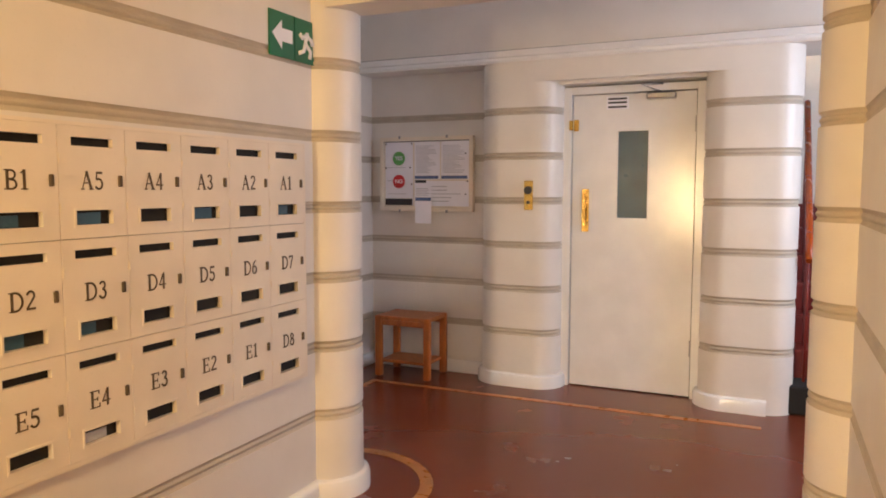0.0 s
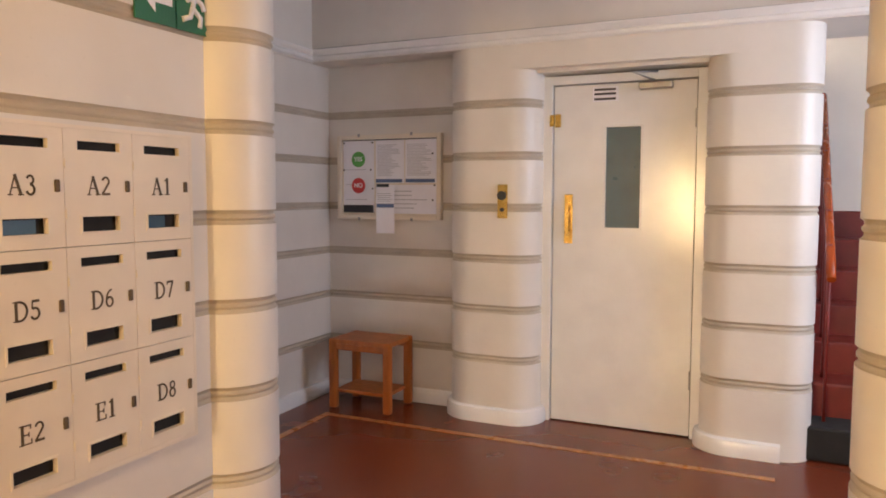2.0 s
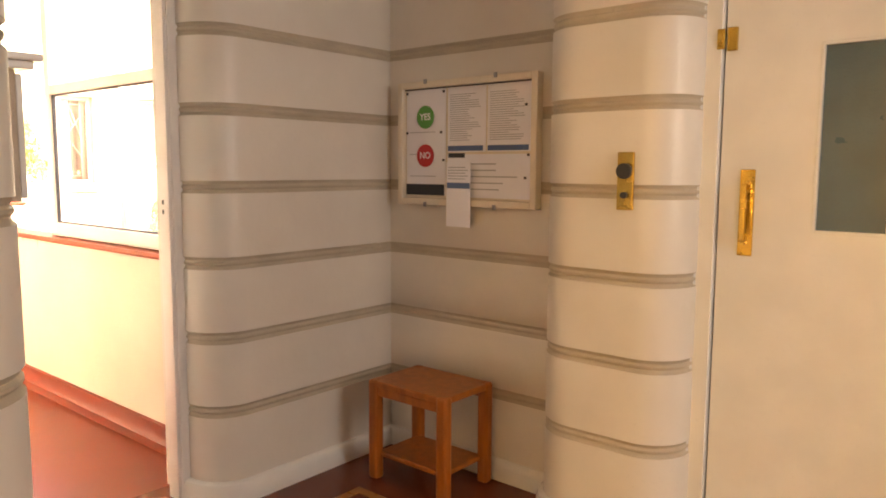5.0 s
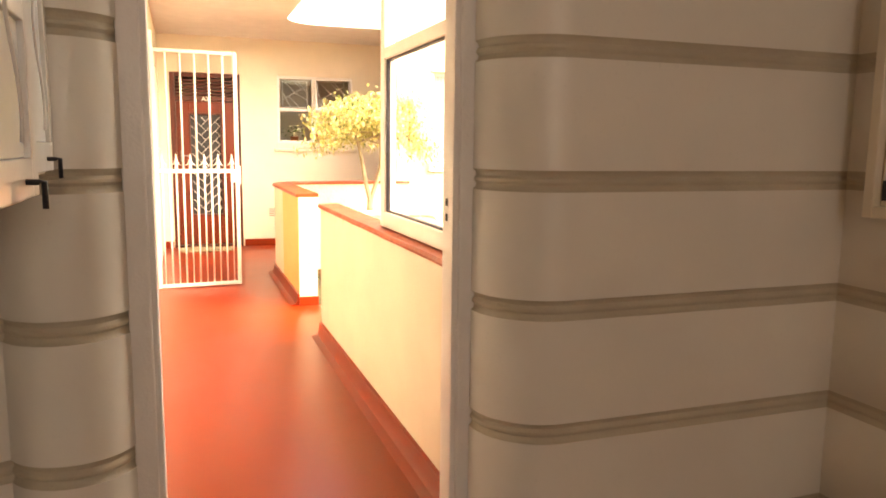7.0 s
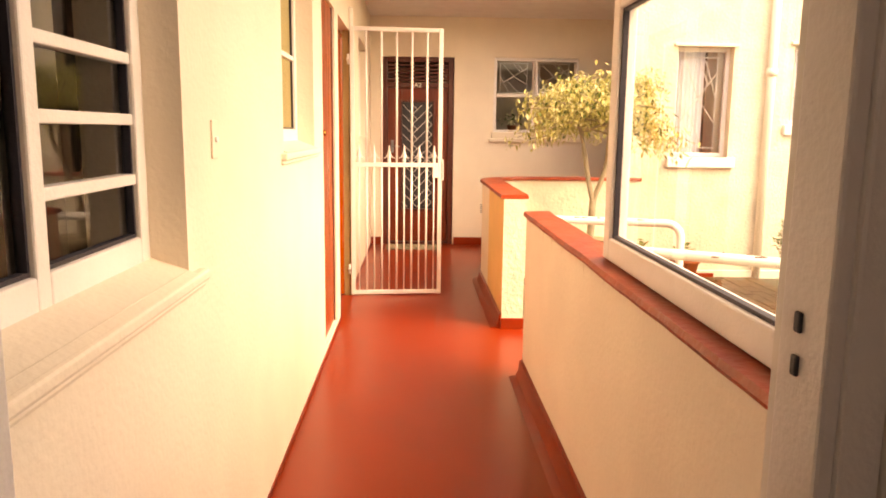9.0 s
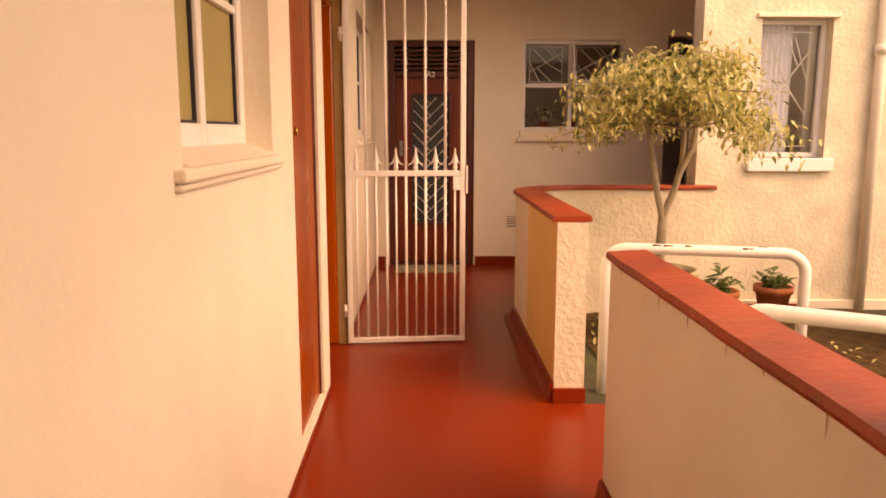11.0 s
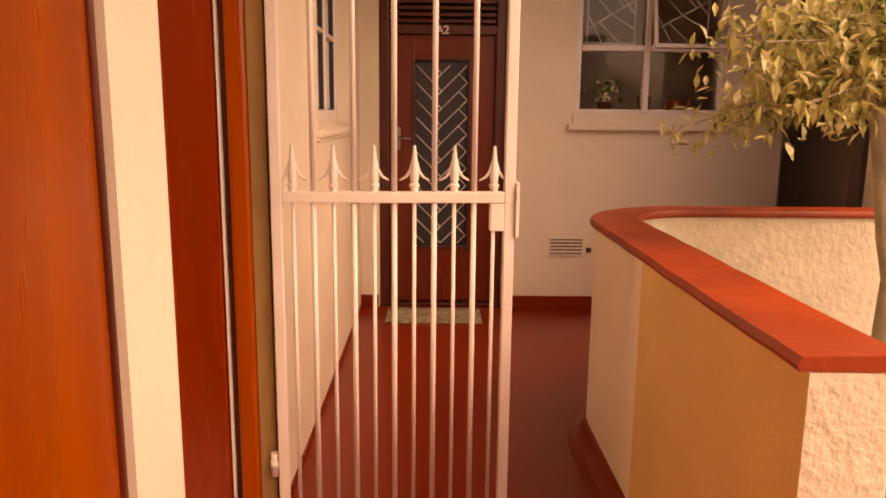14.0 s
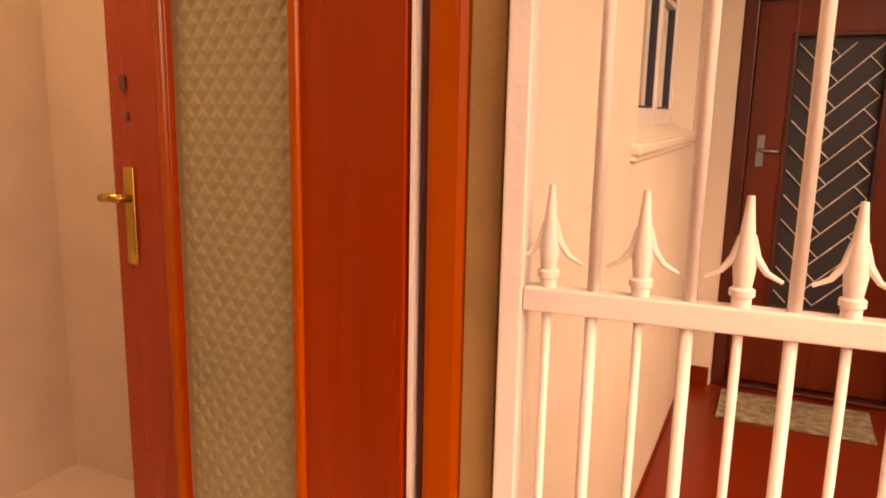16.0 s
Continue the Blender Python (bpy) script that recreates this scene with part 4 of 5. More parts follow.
def gate():
    hx, hy = -7.74, 4.44
    d = empty("security_gate", (hx, hy, 0))
    d.matrix_basis = pose(hx, hy, 0, 0, 0, math.degrees(math.atan2(5.174 - 4.44, -7.79 + 7.74)))
    W, H, R = 0.735, 2.15, 1.093

    def bar(name, x0, x1, z0, z1, t, bevel=0.003):
        return boxes(name, [(x0, x1, -t / 2, t / 2, z0, z1)], M_GATE, d, bevel)

    bar("post", 0.0, 0.032, 0.012, H, 0.032)
    bar("post", W - 0.032, W, 0.012, H, 0.032)
    bar("rail", 0.0325, W - 0.0325, 0.012, 0.044, 0.03)
    bar("rail", 0.0325, W - 0.0325, R - 0.034, R, 0.03)
    bar("rail", 0.0325, W - 0.0325, H - 0.032, H, 0.03)
    for k in range(11):
        x = 0.064 + 0.0607 * k
        bm = bmesh.new()
        if k % 2:
            add_tube(bm, [(x, 0, 0.044), (x, 0, R - 0.034)], 0.0085, 8)
            add_tube(bm, [(x, 0, R), (x, 0, H - 0.032)], 0.0085, 8)
            put("bar", bm, M_GATE, d)
        else:
            add_tube(bm, [(x, 0, 0.044), (x, 0, R - 0.034)], 0.0062, 8)
            put("bar", bm, M_GATE, d)
            bm = bmesh.new()
            add_lathe(bm, [(0.012, 0.0), (0.012, 0.012), (0.0155, 0.014), (0.0155, 0.022), (0.011, 0.025), (0.014, 0.05), (0.010, 0.085), (0.0055, 0.125), (0.0045, 0.138)], (x, 0, R), 12)
            for s in (-1, 1):
                add_tube(bm, [(x + s * 0.004, 0, R + 0.088), (x + s * 0.013, 0, R + 0.062), (x + s * 0.026, 0, R + 0.044), (x + s * 0.045, 0, R + 0.034)], 0.007, 8, 0, 0.0025)
            put("spear_point", bm, M_GATE, d, smooth=True)
    bar("lock_box", W - 0.075, W - 0.0325, R - 0.12, R - 0.036, 0.034)
    bar("strike_plate", W + 0.0005, W + 0.012, R - 0.14, R + 0.03, 0.055)
    bm = bmesh.new()
    add_tube(bm, [(W - 0.045, 0.012, R - 0.085), (W - 0.045, 0.034, R - 0.085)], 0.011, 12)
    put("keyhole", bm, M_BRASS, d)
    for z in (0.22, 1.9):
        bm = bmesh.new()
        add_tube(bm, [(-0.013, 0, z - 0.04), (-0.013, 0, z + 0.04)], 0.012, 10)
        add_tube(bm, [(-0.013, 0, z - 0.012), (-0.013, 0, z + 0.012)], 0.016, 10)
        put("hinge", bm, M_GATE, d)
    return tagged(d, "white painted steel security gate with spear points, open", "gate")


gate()
tagged(boxes("gate_post", [(-7.80, -7.768, 4.4345, 4.462, 0.0, 2.3), (-7.768, -7.752, 4.4345, 4.45, 0, 2.3)], M_GATE, bevel=0.003), "white steel gate post fixed to the wall", "post")


def end_door():
    d = boxes("door_3", holed("x", (-10.70, -10.56), 4.562, 5.403, 0.0, 2.198, [(4.625, 5.34, 0.02, 1.85), (4.625, 5.34, 1.91, 2.14)]), M_DWOOD, bevel=0.006)
    hole = (4.795, 5.16, 0.42, 1.685)
    boxes("leaf", holed("x", (-10.66, -10.61), 4.628, 5.337, 0.03, 1.848, [hole]), M_EWOOD, d, 0.003)
    boxes("beading", holed("x", (-10.62, -10.60), hole[0] - 0.02, hole[1] + 0.02, hole[2] - 0.02, hole[3] + 0.02, [hole]), M_DWOOD, d, 0.004)
    boxes("pane", [(-10.65, -10.644, *hole)], M_CHAR, d)
    for k in range(5):
        boxes("louvre", [(-10.66, -10.58, 4.63, 5.335, 1.925 + 0.042 * k, 1.947 + 0.042 * k)], M_DWOOD, d, 0.003)
    bm = bmesh.new()
    mid, unit, run = (hole[0] + hole[1]) / 2, 0.082, 3

    def at(p, q):
        return mid + (p - q) * unit * 0.7071, hole[2] + 0.02 + (p + q) * unit * 0.7071

    def weld(a, b):
        if all(hole[0] + 0.005 < u < hole[1] - 0.005 and hole[2] + 0.01 < z < hole[3] - 0.01 for u, z in (a, b)):
            add_tube(bm, [(-10.635, *a), (-10.635, *b)], 0.0034, 6)

    # bars laid in a herringbone
    for p in range(-4, 36):
        for q in range(-4, 36):
            k = (p - q) % (2 * run)
            if not (k < run and k + 1 < run):
                weld(at(p + 1, q), at(p + 1, q + 1))
            if not (k >= run and (k - 1) % (2 * run) >= run):
                weld(at(p, q + 1), at(p + 1, q + 1))
    put("burglar_bars", bm, M_GATE, d)
    letters("number_label", "A2", 0.075, pose(-10.555, 4.98, 1.875, 90, 0, 90), M_GATE, d, 0.003)
    boxes("handle_plate", [(-10.61, -10.602, 4.665, 4.70, 1.09, 1.24)], M_STEEL, d, 0.004)
    bm = bmesh.new()
    add_tube(bm, [(-10.602, 4.683, 1.17), (-10.56, 4.683, 1.17), (-10.558, 4.77, 1.165)], 0.008, 8)
    put("handle", bm, M_STEEL, d)
    return tagged(d, "closed dark mahogany door with barred glass and louvre", "door", kind="structure")


end_door()
tagged(boxes("door_mat", [(-10.47, -10.12, 4.62, 5.25, 0.0, 0.014)], M_MATT, bevel=0.004), "worn grey-brown coir door mat on red floor", "door mat")


def barred_lights(d, axis, at, u0, u1, v0, v1, m):
    """A welded lattice of burglar bars in one light."""
    bm = bmesh.new()
    def P(u, v):
        return (at, u, v) if axis == "x" else (u, at, v)
    w, h = u1 - u0, v1 - v0
    for a, b, c, e in ((0.08, 0.05, 0.92, 0.05), (0.08, 0.95, 0.92, 0.95), (0.12, 0.05, 0.12, 0.95), (0.88, 0.05, 0.88, 0.95), (0.12, 0.3, 0.5, 0.55), (0.5, 0.55, 0.88, 0.8), (0.3, 0.42, 0.62, 0.08), (0.5, 0.55, 0.2, 0.9), (0.7, 0.68, 0.5, 0.92), (0.88, 0.3, 0.5, 0.55), (0.36, 0.05, 0.12, 0.55), (0.62, 0.92, 0.88, 0.55)):
        add_tube(bm, [P(u0 + a * w, v0 + b * h), P(u0 + c * w, v0 + e * h)], 0.006, 6)
    put("burglar_bars", bm, M_GATE, d)


def end_window():
    y0, y1, z0, z1 = 5.87, 6.86, 1.345, 2.205
    ym, zm = 6.345, 1.775
    holes = [(y0 + 0.035, ym - 0.02, z0 + 0.03, zm - 0.02), (ym + 0.02, y1 - 0.035, z0 + 0.03, zm - 0.02), (y0 + 0.035, ym - 0.02, zm + 0.02, z1 - 0.035), (ym + 0.02, y1 - 0.035, zm + 0.02, z1 - 0.035)]
    d = boxes("window_5", holed("x", (-10.62, -10.56), y0, y1, z0, z1, holes), M_PUTTY, bevel=0.004)
    for h in holes[:3]:
        boxes("pane", [(-10.594, -10.588, *h)], M_GLASS, d).visible_shadow = False
    barred_lights(d, "x", -10.66, *holes[2], M_GATE)
    barred_lights(d, "x", -10.66, *holes[3], M_GATE)
    sash = empty("casement", (0, 0, 0))
    sash.parent = d
    sash.matrix_basis = pose(-10.555, 0, z1 - 0.03, 0, -14, 0)
    h = (ym + 0.03, y1 - 0.03, -0.40, -0.02)
    boxes("sash_frame", holed("x", (0, 0.03), h[0] - 0.025, h[1] + 0.025, h[2] - 0.025, h[3] + 0.02, [h]), M_PUTTY, sash, 0.003)
    boxes("sash_pane", [(0.012, 0.016, *h)], M_GLASS, sash).visible_shadow = False
    boxes("sill", [(-10.56, -10.48, y0 - 0.05, y1 + 0.05, z0 - 0.11, z0 - 0.07), (-10.56, -10.50, y0 - 0.02, y1 + 0.02, z0 - 0.07, z0)], M_PLASTER, d, 0.006)
    return tagged(d, "white framed kitchen window with one casement ajar", "window", kind="structure")


end_window()


def sill_pot(at, r, h, m, flowers=0):
    d = empty("flower_pot", at)
    bm = bmesh.new()
    add_lathe(bm, [(r * 0.72, 0), (r, h), (r * 1.1, h), (r * 1.1, h * 1.12), (r * 0.9, h * 1.12), (r * 0.85, h * 0.9)], (0, 0, 0), 18)
    put("pot", bm, m, d)
    if flowers:
        rnd = random.Random(5)
        bm = bmesh.new()
        for k in range(flowers):
            c = Vector((rnd.gauss(0, r * 0.7), rnd.gauss(0, r * 0.9), h * 1.2 + rnd.uniform(0.02, 0.14)))
            add_leaf(bm, c, rnd, 0.05, 0.035, 0 if k % 2 else 1)
        put("flowers", bm, [M_FLOWER, M_LEAFG], d)
    return tagged(d, "small potted plant on the kitchen window sill" if flowers else "small orange pot on the kitchen window sill", "flower pot")


def add_leaf(bm, c, rnd, length, width, mi=0, droop=0.3):
    az, el = rnd.uniform(0, 6.283), rnd.uniform(-1.0, 0.5) - droop
    d = Vector((math.cos(az) * math.cos(el), math.sin(az) * math.cos(el), math.sin(el)))
    s = d.cross(Vector((0, 0, 1))).normalized() * width / 2
    up = s.cross(d).normalized() * width * 0.25
    L = length * rnd.uniform(0.7, 1.25)
    p = [bm.verts.new(c), bm.verts.new(c + d * L * 0.45 + s + up), bm.verts.new(c + d * L), bm.verts.new(c + d * L * 0.45 - s + up), bm.verts.new(c + d * L * 0.5)]
    bm.faces.new((p[0], p[1], p[4])).material_index = mi
    bm.faces.new((p[1], p[2], p[4])).material_index = mi
    bm.faces.new((p[2], p[3], p[4])).material_index = mi
    bm.faces.new((p[3], p[0], p[4])).material_index = mi


tagged(boxes("window_ledge", [(-10.95, -10.66, 5.8, 6.95, 1.30, 1.345)], M_PUTTY), "painted kitchen window ledge", "ledge", kind="structure")
sill_pot((-10.78, 6.12, 1.345), 0.055, 0.075, M_TERRA, 60)
sill_pot((-10.78, 6.40, 1.345), 0.05, 0.11, M_TERRA)


def watering_can():
    d = empty("watering_can", (-10.78, 6.62, 1.345))
    bm = bmesh.new()
    add_lathe(bm, [(0.05, 0), (0.06, 0.02), (0.055, 0.09), (0.045, 0.10)], (0, 0, 0), 18)
    put("body", bm, M_OWOOD, d)
    bm = bmesh.new()
    add_tube(bm, [(0, 0.05, 0.03), (0, 0.09, 0.06), (0, 0.11, 0.11)], 0.01, 8)
    put("spout", bm, M_OWOOD, d)
    bm = bmesh.new()
    add_tube(bm, [(0, -0.05, 0.02), (0, -0.09, 0.05), (0, -0.05, 0.09)], 0.006, 8)
    put("handle", bm, M_OWOOD, d)
    return tagged(d, "small ochre watering can on the window ledge", "watering can")


watering_can()


def vent():
    d = boxes("air_vent", holed("x", (-10.53, -10.515), 5.722, 5.97, 0.376, 0.497, [(5.735, 5.957, 0.388 + 0.024 * k, 0.399 + 0.024 * k) for k in range(5)]), M_PLASTER)
    # black sheet paints the shade between the slats
    boxes("back_shade", [(-10.531, -10.529, 5.73, 5.96, 0.385, 0.49)], M_BLACK, d)
    boxes("plug", [(-10.53, -10.512, 5.985, 6.02, 0.40, 0.435)], M_DWOOD, d, 0.004)
    return tagged(d, "plaster louvred air vent in the wall", "vent")


vent()


def bell(x, z):
    d = boxes("bell_plate", [(x - 0.025, x + 0.025, 4.43, 4.436, z - 0.05, z + 0.05)], M_PLASTER, bevel=0.002)
    bm = bmesh.new()
    add_tube(bm, [(x, 4.436, z), (x, 4.443, z)], 0.008, 10)
    put("button", bm, M_PUTTY, d)
    return tagged(d, "cream painted bell plate on the wall", "bell")


bell(-3.75, 1.32)

# ---- courtyard ----
tagged(boxes("ground", [(-60, 60, 5.7, 80, -0.4, -0.055)], M_EARTH), "damp mossy earth of the courtyard", "ground", kind="structure")
CA, CB = (7.44, 7.98, 1.13, 2.17), (8.56, 9.30, 1.45, 2.20)
tagged(boxes("wall_courtyard", holed("x", (-9.05, -8.85), 7.0, 12.0, -0.2, 3.6, [CA, CB]), M_ROUGH), "cream roughcast courtyard wall with barred windows", "wall", kind="structure")
tagged(boxes("wall_courtyard_return", [(-10.53, -9.05, 7.9, 8.02, -0.2, 2.66)], M_PLASTER), "plain cream wall of the side passage", "wall", kind="structure")
tagged(boxes("wall_courtyard_sides", [(-2.6, -2.47, 5.75, 7.9, -0.1, 2.72), (-2.6, -2.47, 7.9, 12, -0.1, 1.6), (-9.05, -2.47, 12, 12.2, -0.2, 1.6)], M_PLASTER), "plain cream walls that close the courtyard", "wall", kind="structure")
tagged(boxes("trim_wall_foot", [(-8.85, -8.80, 7.0, 12, -0.06, 0.02)], M_PLASTER), "pale ledge at the courtyard wall foot", "trim", kind="structure")


def yard_window(name, hole, split):
    y0, y1, z0, z1 = hole
    holes = [(y0 + 0.04, split - 0.02, z0 + 0.04, z1 - 0.04), (split + 0.02, y1 - 0.04, z0 + 0.04, z1 - 0.04)] if split else [(y0 + 0.04, y1 - 0.04, z0 + 0.04, z1 - 0.04)]
    d = boxes(name, holed("x", (-8.99, -8.94), y0, y1, z0, z1, holes), M_PUTTY, bevel=0.004)
    for h in holes:
        boxes("pane", [(-8.97, -8.964, *h)], M_GLASS, d).visible_shadow = False
        barred_lights(d, "x", -9.0, *h, M_GATE)
    boxes("sill", [(-8.96, -8.80, y0 - 0.06, y1 + 0.06, z0 - 0.10, z0)], M_PUTTY, d, 0.008)
    boxes("lintel", [(-8.86, -8.82, y0 - 0.04, y1 + 0.04, z1, z1 + 0.03)], M_PLASTER, d, 0.004)
    bm = bmesh.new()
    n = 24
    for a, b in ((y0 + 0.04, y0 + 0.04 + 0.55 * (y1 - y0)),):
        lo = [bm.verts.new((-9.06 + 0.012 * math.sin(k * 1.9), a + (b - a) * k / n, z0 + 0.03)) for k in range(n + 1)]
        hi = [bm.verts.new((-9.06 + 0.012 * math.sin(k * 1.9), a + (b - a) * k / n, z1 - 0.03)) for k in range(n + 1)]
        for k in range(n):
            bm.faces.new((lo[k], lo[k + 1], hi[k + 1], hi[k]))
    put("curtain", bm, M_PAPER, d, smooth=True)
    return tagged(d, "white barred window with pale curtain", "window", kind="structure")


yard_window("window_6", CA, 0)
yard_window("window_7", CB, 8.95)
# these walls are coloured dark to give the rooms their gloom
tagged(boxes("wall_yard_rooms", [(-10.6, -10.5, 8.05, 12, -0.1, 2.7), (-10.6, -9.05, 8.1, 12, 2.6, 2.7), (-9.3, -9.06, 7.12, 8.02, 2.6, 2.7), (-9.4, -9.3, 7.12, 8.02, -0.1, 2.66), (-10.6, -9.05, 11.9, 12, -0.1, 2.7), (-10.6, -9.05, 8.1, 12, -0.1, 0.0)], M_DIM), "rooms behind the courtyard windows, dimness painted into their walls", "wall", kind="structure")


def drain_pipe():
    bm = bmesh.new()
    add_tube(bm, [(-8.80, 8.33, -0.05), (-8.80, 8.33, 3.6)], 0.04, 14)
    for z in (1.9, 3.3):
        add_tube(bm, [(-8.80, 8.33, z), (-8.80, 8.33, z + 0.07)], 0.052, 14)
    return tagged(put("drain_pipe", bm, M_PLASTER), "cream painted drain pipe on the courtyard wall", "pipe")


drain_pipe()


def pipe_rail(a, b, h=0.785):
    a, b = Vector(a), Vector(b)
    d = (b - a).normalized()
    pts = [a + Vector((0, 0, -0.06)), a + Vector((0, 0, h - 0.1))]
    for k in range(1, 7):
        t = radians(90 * k / 6)
        pts.append(a + d * 0.1 * (1 - math.cos(t)) + Vector((0, 0, h - 0.1 + 0.1 * math.sin(t))))
    for k in range(0, 7):
        t = radians(90 * k / 6)
        pts.append(b - d * 0.1 * (1 - math.sin(t)) + Vector((0, 0, h - 0.1 + 0.1 * math.cos(t))))
    pts.append(b + Vector((0, 0, -0.06)))
    bm = bmesh.new()
    add_tube(bm, pts, 0.028, 14)
    ob = put("pipe_rail", bm, M_RAIL)
    rnd = random.Random(int(a.x * -10))
    bm = bmesh.new()
    for k in range(7):
        p = a + d * rnd.uniform(0.15, (b - a).length - 0.15) + Vector((0, 0, h))
        n = Vector((rnd.uniform(-0.4, 0.9), 0, rnd.uniform(0.1, 0.9))).normalized()
        add_tube(bm, [p - d * rnd.uniform(0.01, 0.035) + n * 0.0275, p + n * 0.0285, p + d * rnd.uniform(0.01, 0.03) + n * 0.0275], 0.006, 5, 0, 0.003)
    put("rust_patch", bm, M_RUST, ob)
    return tagged(ob, "white enamelled pipe handrail with chipped rusty spots", "handrail", group="handrails by the steps")


pipe_rail((-7.0, 5.87, -0.05), (-6.76, 6.80, -0.05))
pipe_rail((-5.66, 5.98, -0.05), (-5.18, 6.80, -0.05))


def tree():
    base = Vector((-7.94, 6.475, -0.05))
    d = empty("potted_tree", base)
    d.scale = (1.1, 1.1, 1.1)
    bm = bmesh.new()
    add_lathe(bm, [(0.125, 0.0), (0.13, 0.03), (0.165, 0.25), (0.19, 0.40), (0.207, 0.41), (0.213, 0.435), (0.205, 0.455), (0.185, 0.45), (0.178, 0.42)], (0, 0, 0), 36)
    put("pot", bm, M_POT, d)
    bm = bmesh.new()
    add_lathe(bm, [(0.002, 0.435), (0.182, 0.425), (0.10, 0.36)], (0, 0, 0), 28)
    tagged(put("soil", bm, M_SOIL, d), "bark mulch")
    rnd = random.Random(11)
    bm = bmesh.new()
    add_tube(bm, [(0, -0.02, 0.38), (0.0, -0.015, 0.62), (0.0, -0.01, 0.76)], 0.030, 10, 0, 0.027)
    tips = []
    limbs = [[(0, -0.01, 0.75), (0.0, -0.05, 0.90), (0.01, -0.08, 1.05), (0.0, -0.11, 1.22), (0.02, -0.17, 1.42)], [(0, -0.01, 0.75), (0.0, 0.05, 0.92), (0.0, 0.085, 1.05), (0.01, 0.09, 1.25), (0.0, 0.06, 1.45)], [(0.0, 0.075, 1.02), (0.02, 0.14, 1.16), (-0.02, 0.17, 1.30), (0.0, 0.28, 1.45)]]
    for l in limbs:
        add_tube(bm, l, 0.022, 9, 0, 0.012)
    for k in range(70):
        l = limbs[k % 3]
        a = Vector(l[-1]) if k % 2 else Vector(l[-2]).lerp(Vector(l[-1]), rnd.random())
        az, rr = rnd.uniform(0, 6.283), rnd.uniform(0.25, 0.68)
        e = Vector((math.cos(az) * rr, math.sin(az) * rr + 0.05, rnd.uniform(1.42, 1.75) - 0.25 * (rr / 0.62) ** 2))
        m = a.lerp(e, 0.5) + Vector((0, 0, 0.06))
        add_tube(bm, [a, m, e], 0.008, 5, 0, 0.003)
        tips += [a.lerp(m, t) for t in (1.0,)] + [m.lerp(e, t) for t in (0.35, 0.7, 1.0)]
    put("trunk", bm, M_BARK, d, smooth=True)
    bm = bmesh.new()
    for c in tips:
        for k in range(25):
            q = c + Vector((rnd.gauss(0, 0.055), rnd.gauss(0, 0.055), rnd.gauss(0.0, 0.045)))
            add_leaf(bm, q, rnd, 0.056, 0.022, 0 if rnd.random() < 0.88 else 1, 0.45)
    tagged(put("leaves", bm, [M_LEAF, M_LEAFG], d), "drooping yellow-green variegated leaves", kind="stuff")
    return tagged(d, "variegated weeping tree in a large concrete pot", "potted tree")


tree()


def small_pot(at, seed):
    d = empty("plant_pot", at)
    bm = bmesh.new()
    add_lathe(bm, [(0.085, 0), (0.125, 0.2), (0.14, 0.205), (0.142, 0.25), (0.125, 0.25), (0.115, 0.22)], (0, 0, 0), 24)
    put("pot", bm, M_TERRA, d)
    rnd = random.Random(seed)
    bm = bmesh.new()
    for k in range(70):
        c = Vector((rnd.gauss(0, 0.05), rnd.gauss(0, 0.05), 0.24 + abs(rnd.gauss(0, 0.06))))
        add_leaf(bm, c, rnd, 0.09, 0.05, 0, -0.2)
    put("leaves", bm, M_LEAFG, d)
    return tagged(d, "terracotta pot with a small green plant", "plant pot", group="terracotta pots by the wall")


small_pot((-8.42, 7.06, -0.055), 2)
small_pot((-8.55, 7.52, -0.055), 3)


def conifer():
    d = empty("conifer_shrub", (-7.75, 8.35, -0.055))
    bm = bmesh.new()
    add_lathe(bm, [(0.13, 0), (0.17, 0.26), (0.19, 0.27), (0.19, 0.3), (0.15, 0.3)], (0, 0, 0), 20)
    put("pot", bm, M_TERRA, d)
    rnd = random.Random(8)
    bm = bmesh.new()
    add_tube(bm, [(0, 0, 0.28), (0, 0, 1.2)], 0.02, 6, 0, 0.005)
    put("trunk", bm, M_BARK, d)
    bm = bmesh.new()
    for k in range(3600):
        z = 0.3 + 1.0 * rnd.random() ** 1.25
        u = (z - 0.3) / 1.0
        r = (0.36 * min(1, 0.55 + 2.2 * u) * (1 - u) ** 0.8 + 0.02) * (0.75 + 0.35 * rnd.random())
        az = rnd.uniform(0, 6.283)
        add_leaf(bm, Vector((r * math.cos(az), r * math.sin(az), z)), rnd, 0.06, 0.022, 0, -0.5)
    tagged(put("leaves", bm, M_LEAFG, d), "dense grey-green needles", kind="stuff")
    return tagged(d, "cone-shaped conifer shrub in a pot", "shrub")


conifer()


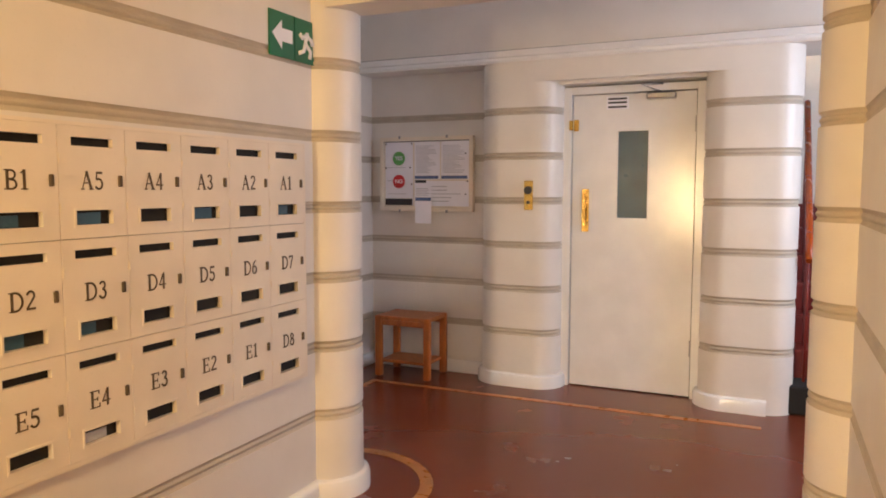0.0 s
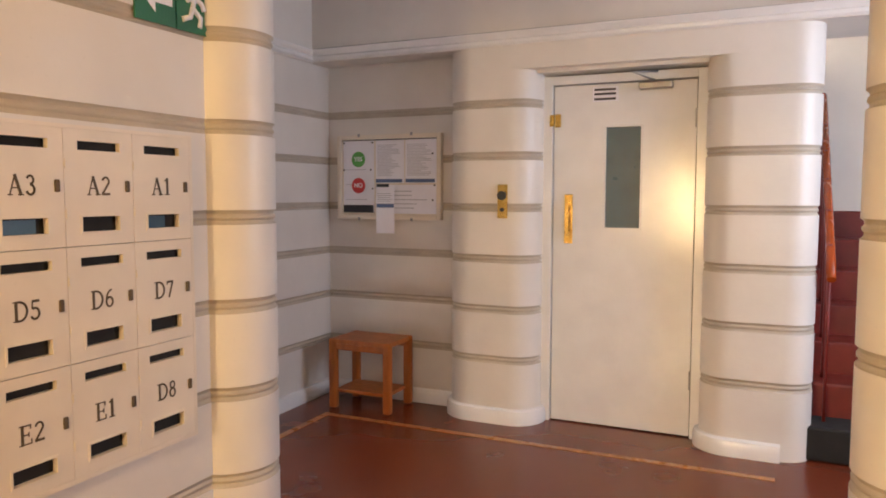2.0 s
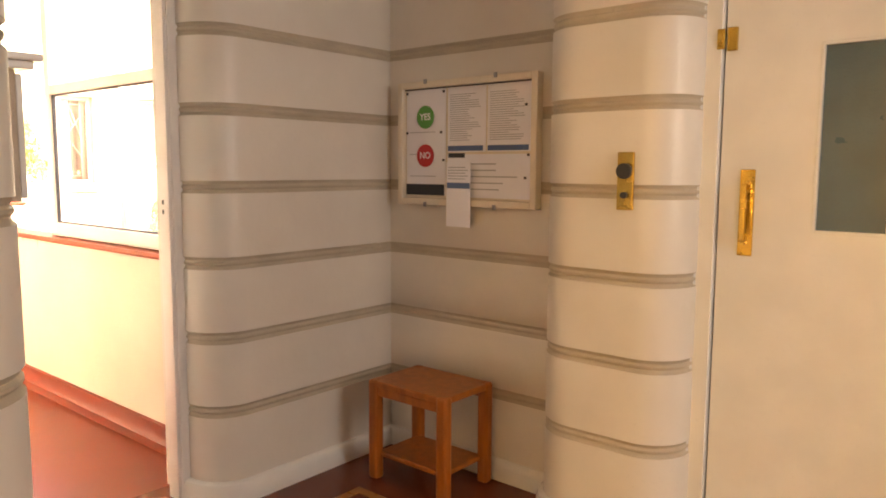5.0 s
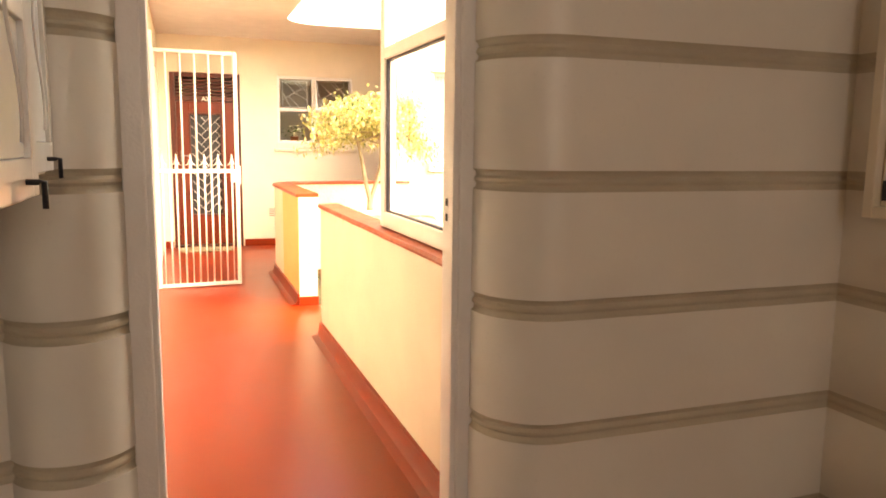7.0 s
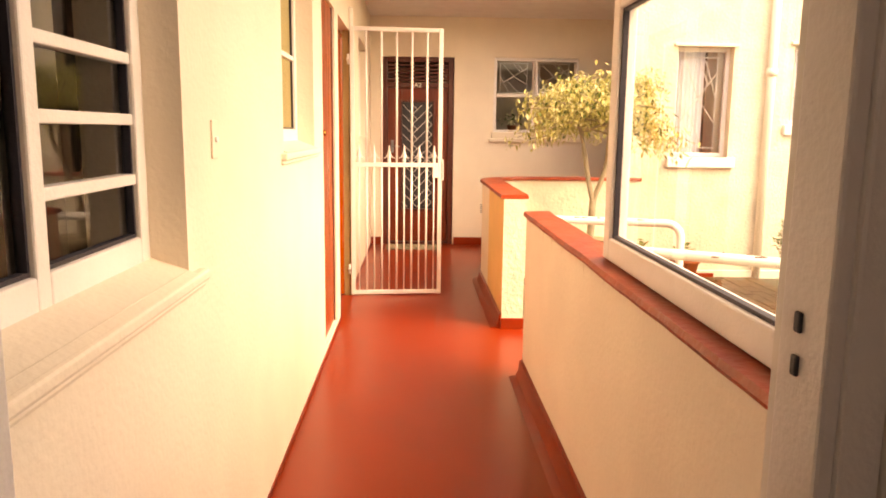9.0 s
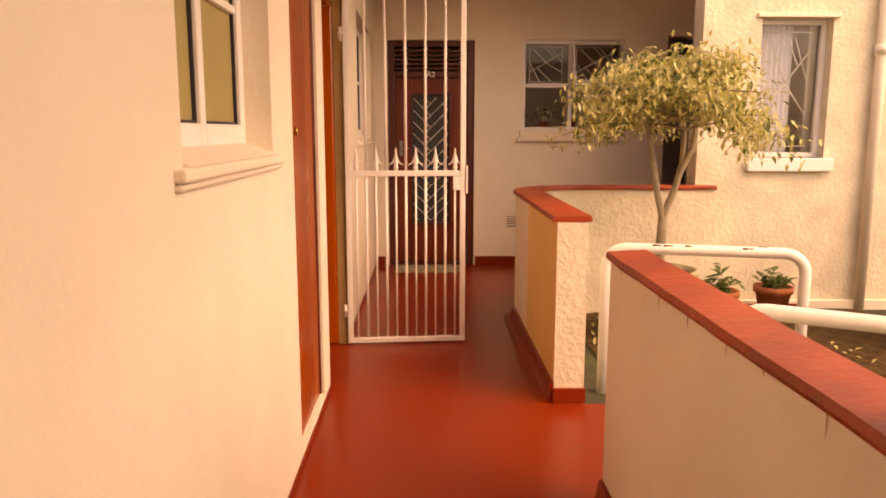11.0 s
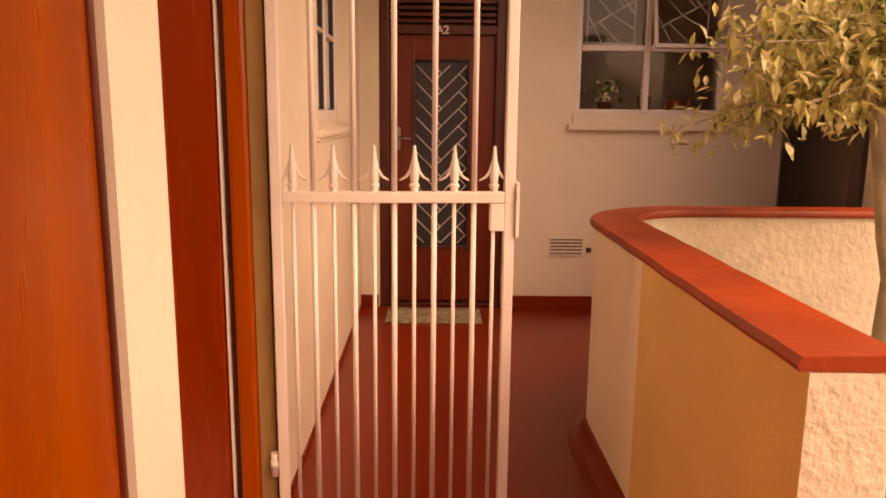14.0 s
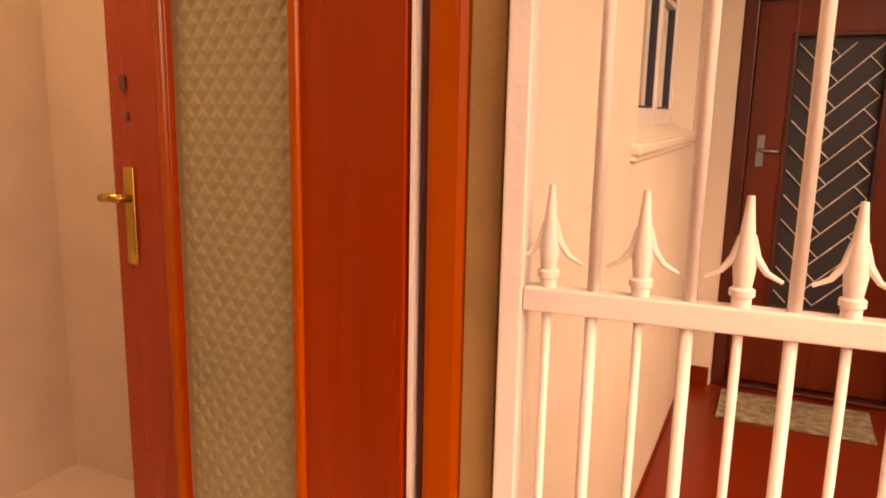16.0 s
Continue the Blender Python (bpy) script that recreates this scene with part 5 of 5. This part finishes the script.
def bush(at, size, seed):
    d = empty("bush", at)
    rnd = random.Random(seed)
    bm = bmesh.new()
    ends = []
    for k in range(26):
        az, rr = rnd.uniform(0, 6.283), size * rnd.uniform(0.2, 1)
        e = Vector((rr * math.cos(az), rr * math.sin(az), size * rnd.uniform(0.5, 1.3)))
        add_tube(bm, [(0, 0, -0.02), e * 0.5 + Vector((0, 0, 0.08)), e], 0.006, 5, 0, 0.002)
        ends += [e * t for t in (0.5, 0.75, 1.0)]
    put("branches", bm, M_BARK, d)
    bm = bmesh.new()
    for c in ends:
        for k in range(14):
            add_leaf(bm, c + Vector((rnd.gauss(0, 0.05), rnd.gauss(0, 0.05), rnd.gauss(0, 0.05))), rnd, 0.06, 0.03, 0, 0)
    tagged(put("leaves", bm, M_LEAFG, d), "small green leaves", kind="stuff")
    return tagged(d, "loose green bush growing in the courtyard", "bush")


bush((-4.6, 6.75, -0.055), 0.45, 21)
bush((-4.0, 6.5, -0.055), 0.5, 22)


def fallen_leaves():
    rnd = random.Random(31)
    bm = bmesh.new()
    for k in range(160):
        x, y = rnd.uniform(-8.6, -6.8), rnd.uniform(5.95, 7.6)
        add_leaf(bm, Vector((x, y, -0.03 + 0.012)), rnd, 0.05, 0.025, 0, -0.3 + rnd.uniform(-0.2, 0.2))
    return tagged(put("fallen_leaves", bm, [M_LEAF]), "dry fallen leaves scattered on the paving", "leaves", kind="stuff")


fallen_leaves()

# pavers, last
paving = tagged(boxes("pavement", [(-8.79, -5.75, 5.98, 8.2, -0.2, -0.040)], M_EARTH), "mossy brick paving in the courtyard", "pavement", kind="structure")
bm = bmesh.new()
add_box(bm, -0.109, 0.109, -0.053, 0.053, -0.03, 0.012)
bmesh.ops.bevel(bm, geom=list(bm.edges), offset=0.004, segments=1, affect="EDGES")
brick_mesh = bpy.data.meshes.new("brick")
bm.to_mesh(brick_mesh)
bm.free()
brick_mesh.materials.append(M_BRICK)
rnd = random.Random(17)
for j in range(21):
    for i in range(13):
        x = -8.66 + 0.222 * i + (0.111 if j % 2 else 0)
        y = 6.04 + 0.11 * j
        o = new("brick", brick_mesh)
        o.parent = paving
        o.matrix_basis = pose(x, y, -0.048 + rnd.uniform(-0.002, 0.003), rnd.uniform(-0.8, 0.8), rnd.uniform(-0.6, 0.6), rnd.uniform(-1, 1))
